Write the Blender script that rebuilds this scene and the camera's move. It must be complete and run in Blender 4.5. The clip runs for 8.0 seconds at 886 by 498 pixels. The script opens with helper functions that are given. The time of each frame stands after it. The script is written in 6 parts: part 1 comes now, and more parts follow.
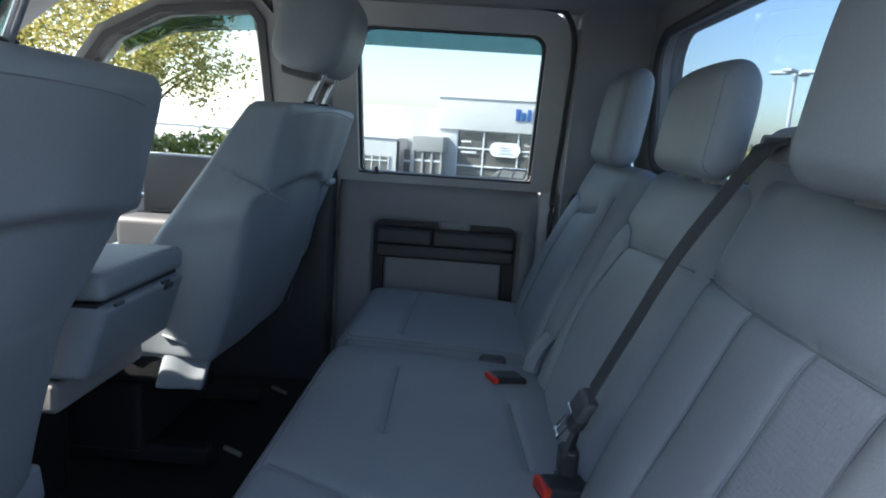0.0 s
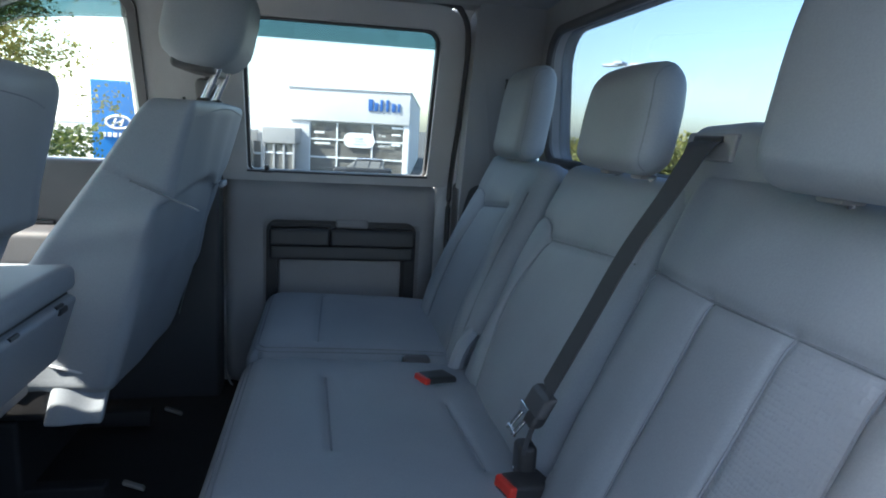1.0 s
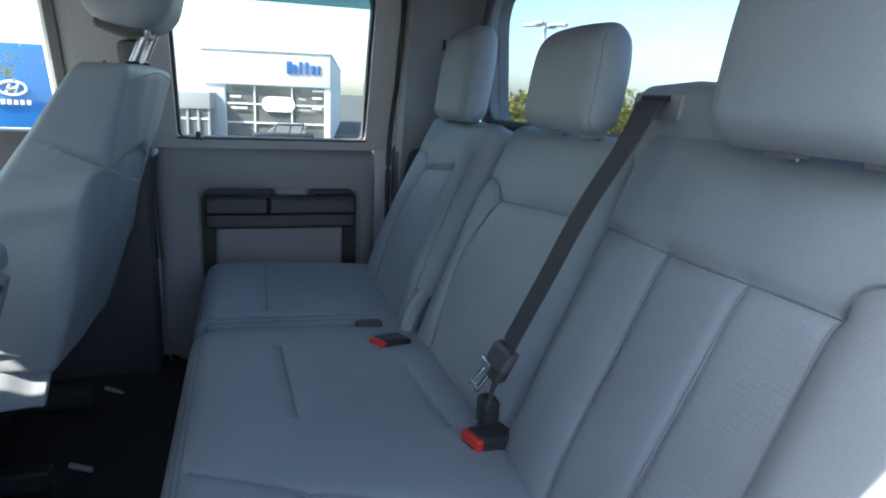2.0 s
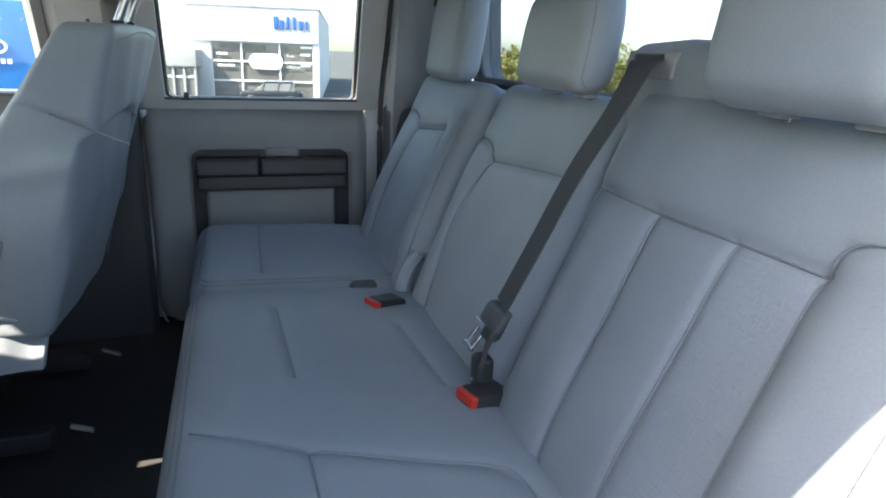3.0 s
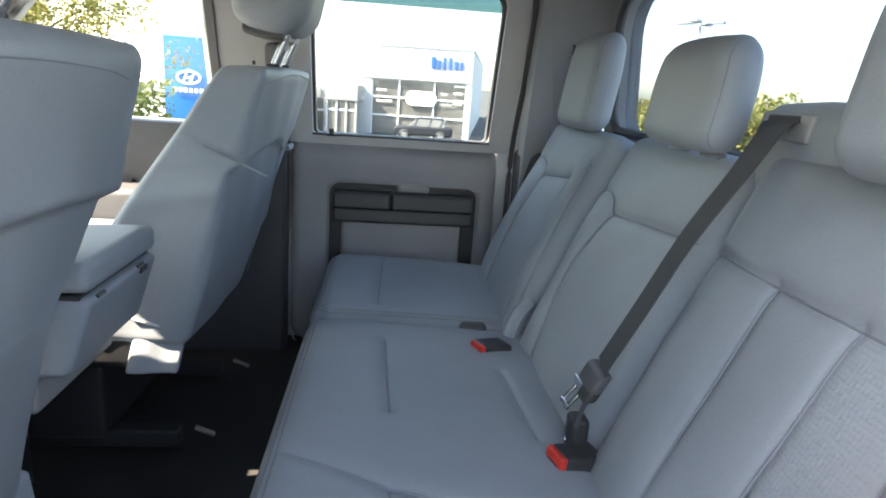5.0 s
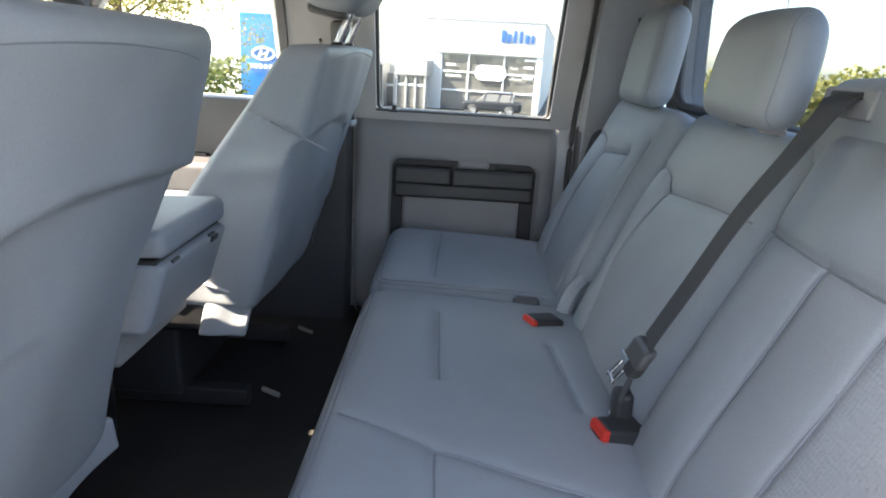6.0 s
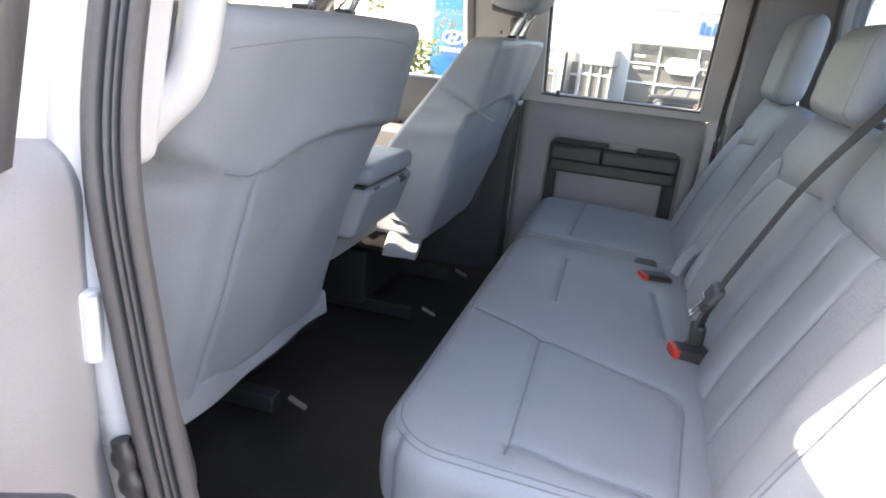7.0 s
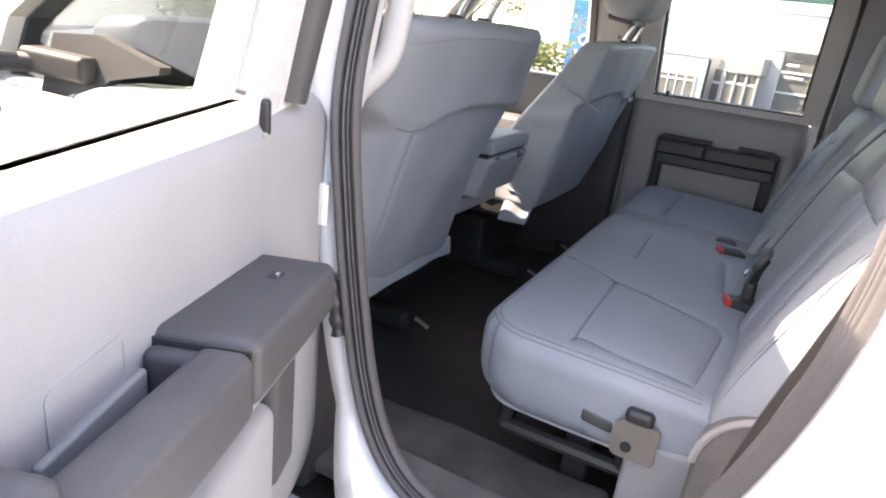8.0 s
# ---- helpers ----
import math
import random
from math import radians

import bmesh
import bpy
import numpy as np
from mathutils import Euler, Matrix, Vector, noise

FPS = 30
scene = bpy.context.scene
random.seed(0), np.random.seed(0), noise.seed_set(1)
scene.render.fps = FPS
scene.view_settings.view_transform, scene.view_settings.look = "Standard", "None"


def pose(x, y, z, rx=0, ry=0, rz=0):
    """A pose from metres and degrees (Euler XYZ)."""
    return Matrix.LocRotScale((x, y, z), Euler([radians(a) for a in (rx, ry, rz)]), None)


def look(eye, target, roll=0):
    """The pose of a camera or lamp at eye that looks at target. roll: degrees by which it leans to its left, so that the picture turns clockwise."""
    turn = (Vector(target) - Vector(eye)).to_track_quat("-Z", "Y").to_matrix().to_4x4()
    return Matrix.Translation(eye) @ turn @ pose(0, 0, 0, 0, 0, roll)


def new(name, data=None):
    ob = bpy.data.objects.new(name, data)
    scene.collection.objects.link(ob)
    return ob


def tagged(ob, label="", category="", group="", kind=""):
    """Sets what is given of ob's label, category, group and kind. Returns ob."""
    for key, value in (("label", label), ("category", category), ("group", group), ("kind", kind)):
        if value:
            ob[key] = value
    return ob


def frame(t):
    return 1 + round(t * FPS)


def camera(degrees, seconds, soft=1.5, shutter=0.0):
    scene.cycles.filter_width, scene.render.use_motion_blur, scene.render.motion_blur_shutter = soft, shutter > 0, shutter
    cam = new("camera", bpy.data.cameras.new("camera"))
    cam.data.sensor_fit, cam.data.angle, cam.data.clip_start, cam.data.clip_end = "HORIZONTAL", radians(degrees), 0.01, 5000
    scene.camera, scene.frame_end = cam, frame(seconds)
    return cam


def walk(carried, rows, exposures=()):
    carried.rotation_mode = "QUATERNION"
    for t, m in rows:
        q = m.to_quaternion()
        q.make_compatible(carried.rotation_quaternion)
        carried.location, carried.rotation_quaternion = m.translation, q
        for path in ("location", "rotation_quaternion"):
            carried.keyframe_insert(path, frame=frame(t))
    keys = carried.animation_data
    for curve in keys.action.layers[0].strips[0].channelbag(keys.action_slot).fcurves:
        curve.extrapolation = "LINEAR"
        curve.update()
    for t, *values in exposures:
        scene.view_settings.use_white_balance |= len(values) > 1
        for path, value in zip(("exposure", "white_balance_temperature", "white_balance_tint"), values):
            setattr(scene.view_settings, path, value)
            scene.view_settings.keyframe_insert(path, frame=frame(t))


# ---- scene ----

# ---- camera ----
cam = camera(69.0, 8.0, soft=1.9)
PATH = [
    (0, (0.0620, -0.9595, 0.7572), (-0.0151, 1.0064, 0.3973), 3.79),
    (0.5, (-0.0064, -0.9165, 0.7568), (0.2080, 1.0359, 0.3795), 3.50),
    (1, (-0.0560, -0.9270, 0.7641), (0.3037, 1.0066, 0.4010), 3.20),
    (1.5, (-0.0786, -0.9202, 0.7584), (0.4413, 0.9780, 0.4026), 2.87),
    (2, (-0.0998, -0.9250, 0.7625), (0.4784, 0.9329, 0.3000), 2.53),
    (3.5, (-0.1028, -0.9310, 0.7719), (0.4905, 0.8854, 0.1815), 2.12),
    (4, (-0.0732, -0.9364, 0.7782), (0.4820, 0.8965, 0.2021), 2.21),
    (4.5, (-0.0616, -0.9352, 0.7788), (0.3050, 0.9722, 0.3018), 3.07),
    (5.8, (-0.0618, -0.9395, 0.7898), (-0.0425, 0.9805, 0.2301), 3.66),
    (6, (-0.0409, -0.9627, 0.7888), (-0.0556, 0.9517, 0.2104), 3.48),
    (6.5, (0.0149, -1.0821, 0.7988), (-0.2518, 0.7985, 0.1727), 4.60),
    (7, (0.0493, -1.2784, 0.8070), (-0.4547, 0.5439, 0.1550), 5.63),
    (7.2, (0.0585, -1.3368, 0.8120), (-0.5227, 0.4583, 0.1488), 6.32),
    (7.5, (0.1008, -1.4220, 0.8083), (-0.6190, 0.3202, 0.1398), 6.11),
    (8, (0.1982, -1.6027, 0.8193), (-0.6388, 0.0789, 0.1326), 6.86),
]
walk(cam, [(t, look(eye, target, roll)) for t, eye, target, roll in PATH],
     exposures=[(0.0, 2.17, 6550, 10), (1.0, 2.46, 6500, 9), (2.0, 2.71, 6600, 9), (3.5, 3.28, 7600, 12), (4.5, 3.43, 7850, 13), (6.0, 3.40, 8000, 16), (7.0, 3.60, 8400, 21), (8.0, 3.31, 8650, 24)])

# ---- world and sun ----
SUN_WAY = Vector((-0.680, -0.158, 0.676)).normalized()
world = bpy.data.worlds.new("world")
scene.world = world
world.use_nodes = True
wt = world.node_tree
sky = wt.nodes.new("ShaderNodeTexSky")
sky.sky_type = "NISHITA"
sky.sun_disc = False
sky.sun_elevation = math.asin(SUN_WAY.z)
sky.sun_rotation = math.atan2(SUN_WAY.x, SUN_WAY.y)
sky.air_density, sky.dust_density, sky.ozone_density = 1.0, 1.5, 1.0
wt.nodes["Background"].inputs["Strength"].default_value = 0.15
wt.links.new(sky.outputs[0], wt.nodes["Background"].inputs["Color"])
sun = bpy.data.lights.new("sun", "SUN")
sun.energy, sun.angle, sun.color = 4.5, radians(0.6), (1.0, 0.95, 0.86)
new("sun", sun).matrix_world = look(SUN_WAY * 50, (0, 0, 0))


# ---- materials ----
def material(name, color, rough=0.5, metal=0.0, grain=0.0, grain_size=300.0, blotch=0.06, blotch_size=6.0, bump=0.0, coat=0.0, spec=0.5):
    """A painted, moulded or woven surface: colour varied at two scales, roughness varied with it, fine relief."""
    m = bpy.data.materials.new(name)
    m.use_nodes = True
    nt = m.node_tree
    b = nt.nodes["Principled BSDF"]
    b.inputs["Roughness"].default_value, b.inputs["Metallic"].default_value = rough, metal
    b.inputs["Coat Weight"].default_value = coat
    b.inputs["Specular IOR Level"].default_value = spec
    co = nt.nodes.new("ShaderNodeTexCoord")
    big, fine = nt.nodes.new("ShaderNodeTexNoise"), nt.nodes.new("ShaderNodeTexNoise")
    big.inputs["Scale"].default_value, big.inputs["Detail"].default_value = blotch_size, 5.0
    fine.inputs["Scale"].default_value, fine.inputs["Detail"].default_value = grain_size, 3.0
    for n in (big, fine):
        nt.links.new(co.outputs["Object"], n.inputs["Vector"])
    ramp = nt.nodes.new("ShaderNodeValToRGB")
    ramp.color_ramp.elements[0].position, ramp.color_ramp.elements[1].position = 0.3, 0.7
    lo, hi = 1.0 - blotch, 1.0 + blotch
    ramp.color_ramp.elements[0].color = (color[0] * lo, color[1] * lo, color[2] * lo, 1)
    ramp.color_ramp.elements[1].color = (min(1, color[0] * hi), min(1, color[1] * hi), min(1, color[2] * hi), 1)
    nt.links.new(big.outputs["Fac"], ramp.inputs["Fac"])
    mix = nt.nodes.new("ShaderNodeMix")
    mix.data_type, mix.blend_type = "RGBA", "MULTIPLY"
    mix.inputs[0].default_value = grain
    nt.links.new(ramp.outputs["Color"], mix.inputs[6])
    bw = nt.nodes.new("ShaderNodeRGBToBW")
    nt.links.new(fine.outputs["Color"], bw.inputs[0])
    nt.links.new(bw.outputs[0], mix.inputs[7])
    nt.links.new(mix.outputs[2], b.inputs["Base Color"])
    rr = nt.nodes.new("ShaderNodeMapRange")
    rr.inputs["To Min"].default_value, rr.inputs["To Max"].default_value = max(0.02, rough - 0.08), min(1, rough + 0.08)
    nt.links.new(big.outputs["Fac"], rr.inputs["Value"])
    nt.links.new(rr.outputs[0], b.inputs["Roughness"])
    if bump:
        bp = nt.nodes.new("ShaderNodeBump")
        bp.inputs["Strength"].default_value, bp.inputs["Distance"].default_value = bump, 0.001
        nt.links.new(fine.outputs["Fac"], bp.inputs["Height"])
        nt.links.new(bp.outputs[0], b.inputs["Normal"])
    return m


def dimpled(name, color, rough, cell):
    """Vinyl embossed with a close pattern of dimples."""
    m = material(name, color, rough, grain=0.1, bump=0.0)
    nt = m.node_tree
    co = nt.nodes.new("ShaderNodeTexCoord")
    v = nt.nodes.new("ShaderNodeTexVoronoi")
    v.inputs["Scale"].default_value, v.inputs["Randomness"].default_value = 1 / cell, 0.35
    nt.links.new(co.outputs["Object"], v.inputs["Vector"])
    bp = nt.nodes.new("ShaderNodeBump")
    bp.inputs["Strength"].default_value, bp.inputs["Distance"].default_value = 0.8, 0.0014
    nt.links.new(v.outputs["Distance"], bp.inputs["Height"])
    nt.links.new(bp.outputs[0], nt.nodes["Principled BSDF"].inputs["Normal"])
    return m


def clear_glass(name, tint=(1, 1, 1), gloss=0.025):
    m = bpy.data.materials.new(name)
    m.use_nodes = True
    nt = m.node_tree
    out = nt.nodes["Material Output"]
    tr, gl, mx, lw, pw, mr = (nt.nodes.new("ShaderNode" + k) for k in ("BsdfTransparent", "BsdfGlossy", "MixShader", "LayerWeight", "Math", "MapRange"))
    tr.inputs["Color"].default_value = (*tint, 1)
    gl.inputs["Roughness"].default_value = 0.02
    lw.inputs["Blend"].default_value = 0.5
    pw.operation = "POWER"
    pw.inputs[1].default_value = 4.0
    mr.inputs["To Min"].default_value, mr.inputs["To Max"].default_value = gloss, 0.6
    nt.links.new(lw.outputs["Facing"], pw.inputs[0])
    nt.links.new(pw.outputs[0], mr.inputs["Value"])
    nt.links.new(mr.outputs[0], mx.inputs[0])
    nt.links.new(tr.outputs[0], mx.inputs[1])
    nt.links.new(gl.outputs[0], mx.inputs[2])
    nt.links.new(mx.outputs[0], out.inputs["Surface"])
    return m


VINYL = material("grey_vinyl", (0.325, 0.360, 0.395), 0.52, grain=0.25, grain_size=420, blotch=0.08, blotch_size=5, bump=0.26, spec=0.34)
def creased(m, size, depth, strength):
    """Adds broad soft creases under the grain of a material."""
    nt = m.node_tree
    co, n, bp = nt.nodes.new("ShaderNodeTexCoord"), nt.nodes.new("ShaderNodeTexNoise"), nt.nodes.new("ShaderNodeBump")
    n.inputs["Scale"].default_value, n.inputs["Detail"].default_value, n.inputs["Distortion"].default_value = size, 2.0, 0.8
    bp.inputs["Strength"].default_value, bp.inputs["Distance"].default_value = strength, depth
    nt.links.new(co.outputs["Object"], n.inputs["Vector"])
    nt.links.new(n.outputs["Fac"], bp.inputs["Height"])
    for old in [x for x in nt.nodes if x.bl_idname == "ShaderNodeBump" and x != bp]:
        nt.links.new(bp.outputs[0], old.inputs["Normal"])


creased(VINYL, 10.0, 0.010, 0.10)
VINYL_EMBOSSED = dimpled("embossed_grey_vinyl", (0.31, 0.345, 0.38), 0.48, 0.0050)
SEAM = material("seam_thread", (0.25, 0.277, 0.305), 0.7, grain=0.3)
PIPING = material("light_piping", (0.46, 0.48, 0.50), 0.5)
TRIM = material("grey_door_plastic", (0.40, 0.40, 0.412), 0.52, grain=0.3, grain_size=700, blotch=0.05, bump=0.35)
TRIM_LIGHT = material("pale_grey_plastic", (0.66, 0.655, 0.65), 0.5, grain=0.2, grain_size=600, bump=0.25)
TRIM_DARK = material("dark_grey_plastic", (0.085, 0.085, 0.090), 0.5, grain=0.3, grain_size=600, blotch=0.1, bump=0.3)
CHARCOAL = material("charcoal_plastic", (0.040, 0.040, 0.044), 0.46, grain=0.3, grain_size=600, blotch=0.12, bump=0.3)
PILLAR = material("grey_pillar_plastic", (0.36, 0.36, 0.36), 0.6, grain=0.3, grain_size=500, bump=0.3)
RUBBER = material("weathered_black_rubber", (0.092, 0.088, 0.090), 0.5, grain=0.3, blotch=0.2, bump=0.2)
HEADLINER = material("grey_headliner_felt", (0.58, 0.575, 0.57), 0.95, grain=0.5, grain_size=900, blotch=0.07, bump=0.5)
MAT = material("black_vinyl_floor", (0.042, 0.039, 0.038), 0.5, grain=0.4, grain_size=260, blotch=0.3, blotch_size=9, bump=0.6)
# Paler copy of the floor vinyl: skylight through the doorway put into its colour.
MAT_SKYLIT = material("skylit_vinyl_floor", (0.10, 0.094, 0.092), 0.40, grain=0.4, grain_size=260, blotch=0.35, blotch_size=12, bump=0.6)
SILL_GREY = material("scuffed_sill_plastic", (0.17, 0.162, 0.158), 0.42, grain=0.3, grain_size=400, blotch=0.25, blotch_size=14, bump=0.4)
PAINT = material("white_car_paint", (0.80, 0.80, 0.80), 0.28, blotch=0.02, coat=0.6)
CHROME = material("chrome", (0.80, 0.80, 0.82), 0.22, metal=1.0, blotch=0.04)
STEEL = material("pressed_steel", (0.30, 0.28, 0.25), 0.45, metal=0.5, grain=0.2, blotch=0.15, bump=0.2)
BELT = material("dark_grey_webbing", (0.075, 0.078, 0.086), 0.75, grain=0.5, grain_size=900, bump=0.6)
BLACK = material("black_plastic", (0.036, 0.036, 0.038), 0.42, grain=0.2, blotch=0.12, bump=0.2)
# Black plastic darkened further, so the mirror parts look shaded under the sun.
MIRROR_SHADED = material("shaded_black_mirror_plastic", (0.014, 0.014, 0.015), 0.6, grain=0.2, blotch=0.12, bump=0.2, spec=0.25)
RED = material("red_button", (0.62, 0.035, 0.022), 0.35)
GLASS = clear_glass("window_glass", (0.90, 0.93, 0.92))
GLASS_REAR = clear_glass("tinted_rear_glass", (0.50, 0.56, 0.61))
GLASS_DOOR = clear_glass("tinted_door_glass", (0.64, 0.69, 0.70))
BAND = clear_glass("green_shade_band", (0.16, 0.55, 0.50))
VISOR = clear_glass("smoked_acrylic", (0.30, 0.40, 0.40))
ASPHALT = material("asphalt", (0.085, 0.083, 0.08), 0.9, grain=0.6, grain_size=60, blotch=0.25, blotch_size=0.3, bump=0.6)
WALL_WHITE = material("white_render", (0.66, 0.65, 0.64), 0.7, grain=0.15, grain_size=20, blotch=0.04, blotch_size=0.4)
PANEL_GREY = material("grey_metal_panel", (0.36, 0.35, 0.345), 0.5, blotch=0.04, blotch_size=0.4)
FRAME_WHITE = material("white_window_frame", (0.75, 0.76, 0.77), 0.4)
SHOP_GLASS = material("dark_shop_glass", (0.17, 0.162, 0.15), 0.10, blotch=0.3, blotch_size=0.3, coat=0.5)
SIGN_BLUE = material("blue_sign_panel", (0.010, 0.14, 0.40), 0.4, blotch=0.04, blotch_size=1)
SIGN_WHITE = material("white_sign_letter", (0.82, 0.82, 0.82), 0.4)
LETTER_BLUE = material("blue_letters", (0.03, 0.12, 0.36), 0.4)
LEAF = material("yellowing_leaf", (0.17, 0.155, 0.035), 0.6, blotch=0.5, blotch_size=1.2)
LEAF_GREEN = material("green_leaf", (0.075, 0.115, 0.03), 0.6, blotch=0.45, blotch_size=1.2)
BARK = material("bark", (0.12, 0.09, 0.065), 0.9, grain=0.5, grain_size=40, bump=0.6)
CAR_DARK = material("dark_car_paint", (0.025, 0.028, 0.034), 0.42, spec=0.3)
GALVANISED = material("white_painted_pole", (0.62, 0.63, 0.64), 0.45)


# ---- mesh helpers ----
ORIGIN = {}


def thing(name, at, label, category, group="", kind=""):
    """An Empty at the thing's base, to carry its parts."""
    ob = new(name)
    ob.empty_display_size = 0.05
    ob.location = at
    ORIGIN[ob.name] = np.array(at, float)
    return tagged(ob, label, category, group, kind)


def part(name, vf, mat, parent=None, label="", smooth=True, flat_angle=None):
    """One mesh from vertices in the world and faces, under a thing or a part."""
    v, f = vf
    v = np.asarray(v, float)
    o = ORIGIN[parent.name] if parent else np.zeros(3)
    me = bpy.data.meshes.new(name)
    me.from_pydata((v - o).tolist(), [], [list(map(int, q)) for q in f])
    me.materials.append(mat)
    bm = bmesh.new()
    bm.from_mesh(me)
    bmesh.ops.recalc_face_normals(bm, faces=bm.faces)
    bm.to_mesh(me)
    bm.free()
    if smooth:
        me.polygons.foreach_set("use_smooth", [True] * len(me.polygons))
        me.set_sharp_from_angle(angle=radians(flat_angle or 42))
    ob = new(name, me)
    if parent:
        ob.parent = parent
        ORIGIN[ob.name] = o
    if label:
        ob["label"] = label
    return ob


def join(*vfs):
    vs, fs, n = [], [], 0
    for v, f in vfs:
        vs.append(np.asarray(v, float))
        fs += [[i + n for i in q] for q in f]
        n += len(v)
    return np.concatenate(vs), fs


def soft_box(size, r, step, shape=None, center=(0, 0, 0)):
    """A box with rounded edges and a close grid of faces; shape(points, outward, box_points) bends it."""
    s = np.array(size, float) / 2
    r = min(r, s.min() * 0.999)
    ticks = []
    for k in range(3):
        n = max(2, int(math.ceil(2 * (s[k] - r) / step)))
        mid = np.linspace(-s[k] + r, s[k] - r, n + 1)
        arc = r * np.tan(np.linspace(0, math.pi / 4, 4)[1:])
        ticks.append(np.concatenate([-(s[k] - r) - arc[::-1], mid, s[k] - r + arc]))
    index, pts, faces = {}, [], []

    def vid(p):
        key = (round(p[0], 6), round(p[1], 6), round(p[2], 6))
        if key not in index:
            index[key] = len(pts)
            pts.append(p)
        return index[key]
    for k in range(3):
        a, b = (k + 1) % 3, (k + 2) % 3
        for sign in (-1, 1):
            rows = []
            for u in ticks[a]:
                row = []
                for v in ticks[b]:
                    p = [0, 0, 0]
                    p[k], p[a], p[b] = sign * s[k], u, v
                    row.append(vid(p))
                rows.append(row)
            for i in range(len(rows) - 1):
                for j in range(len(rows[0]) - 1):
                    faces.append([rows[i][j], rows[i + 1][j], rows[i + 1][j + 1], rows[i][j + 1]])
    p = np.array(pts)
    q = np.clip(p, -(s - r), s - r)
    d = p - q
    d /= np.linalg.norm(d, axis=1, keepdims=True) + 1e-12
    out = q + r * d
    if shape:
        out = shape(out, d, p)
    return out + np.array(center, float), faces


def box(x0, x1, y0, y1, z0, z1, r=0.004, step=10.0):
    return soft_box((x1 - x0, y1 - y0, z1 - z0), r, step, None, ((x0 + x1) / 2, (y0 + y1) / 2, (z0 + z1) / 2))


def tube(points, r, seg=8, flat=1.0, up=(0, 0, 1)):
    """A round or flattened bar along points, closed at its ends."""
    p = np.array(points, float)
    rr = np.broadcast_to(np.asarray(r, float), (len(p),))
    t = np.gradient(p, axis=0)
    t /= np.linalg.norm(t, axis=1, keepdims=True) + 1e-12
    v, f = [], []
    ref = np.array(up, float)
    for i in range(len(p)):
        a = np.cross(t[i], ref)
        if np.linalg.norm(a) < 1e-4:
            a = np.cross(t[i], (1, 0.2, 0))
        a /= np.linalg.norm(a)
        b = np.cross(t[i], a)
        for k in range(seg):
            w = 2 * math.pi * k / seg
            v.append(p[i] + rr[i] * (math.cos(w) * a + flat * math.sin(w) * b))
    for i in range(len(p) - 1):
        for k in range(seg):
            f.append([i * seg + k, i * seg + (k + 1) % seg, (i + 1) * seg + (k + 1) % seg, (i + 1) * seg + k])
    f.append(list(range(seg))[::-1])
    f.append([(len(p) - 1) * seg + k for k in range(seg)])
    return np.array(v), f


def ribbon(points, across, width, thick):
    """A flat strap along points; across gives its width direction at each point."""
    p, a = np.array(points, float), np.array(across, float)
    t = np.gradient(p, axis=0)
    t /= np.linalg.norm(t, axis=1, keepdims=True)
    a = a - t * (a * t).sum(1, keepdims=True)
    a /= np.linalg.norm(a, axis=1, keepdims=True)
    n = np.cross(t, a)
    v, f = [], []
    for i in range(len(p)):
        for sa, sn in ((-1, -1), (1, -1), (1, 1), (-1, 1)):
            v.append(p[i] + a[i] * sa * width / 2 + n[i] * sn * thick / 2)
    for i in range(len(p) - 1):
        for k in range(4):
            f.append([4 * i + k, 4 * i + (k + 1) % 4, 4 * i + 4 + (k + 1) % 4, 4 * i + 4 + k])
    f += [[3, 2, 1, 0], [len(v) - 4, len(v) - 3, len(v) - 2, len(v) - 1]]
    return np.array(v), f


def smooth_line(points, n=40):
    """A Catmull-Rom line through points."""
    p = np.array(points, float)
    p = np.concatenate([[2 * p[0] - p[1]], p, [2 * p[-1] - p[-2]]])
    out = []
    m = len(p) - 3
    for q in np.linspace(0, m - 1e-9, n):
        i, u = int(q), q - int(q)
        a, b, c, d = p[i:i + 4]
        out.append(0.5 * (2 * b + (c - a) * u + (2 * a - 5 * b + 4 * c - d) * u * u + (3 * b - a - 3 * c + d) * u ** 3))
    return np.array(out)


def loop(x0, x1, z0, z1, r, n=6):
    """A rounded rectangle in x and z, r one radius or four (bottom front, bottom rear, top rear, top front)."""
    r = (r,) * 4 if not isinstance(r, tuple) else r
    out = []
    for (cx, cz, rad, w0) in ((x0 + r[0], z0 + r[0], r[0], 180), (x1 - r[1], z0 + r[1], r[1], 270), (x1 - r[2], z1 - r[2], r[2], 0), (x0 + r[3], z1 - r[3], r[3], 90)):
        for k in range(n + 1):
            w = radians(w0 + 90 * k / n)
            out.append((cx + rad * math.cos(w), cz + rad * math.sin(w)))
    return np.array(out)


def ring(outer, inner, y_of, thick, bulge=0.0):
    """A frame between two loops of (x, z), laid on the side surface y_of(z), thick outward (+ or -)."""
    n = len(outer)
    v, f = [], []
    for lp in (outer, inner):
        for x, z in lp:
            v.append((x, y_of(z), z))
    for lp in (outer, inner):
        for x, z in lp:
            v.append((x, y_of(z) + thick, z))
    for i in range(n):
        j = (i + 1) % n
        f += [[i, j, n + j, n + i], [2 * n + i, 3 * n + i, 3 * n + j, 2 * n + j], [i, 2 * n + i, 2 * n + j, j], [n + i, n + j, 3 * n + j, 3 * n + i]]
    return np.array(v), f


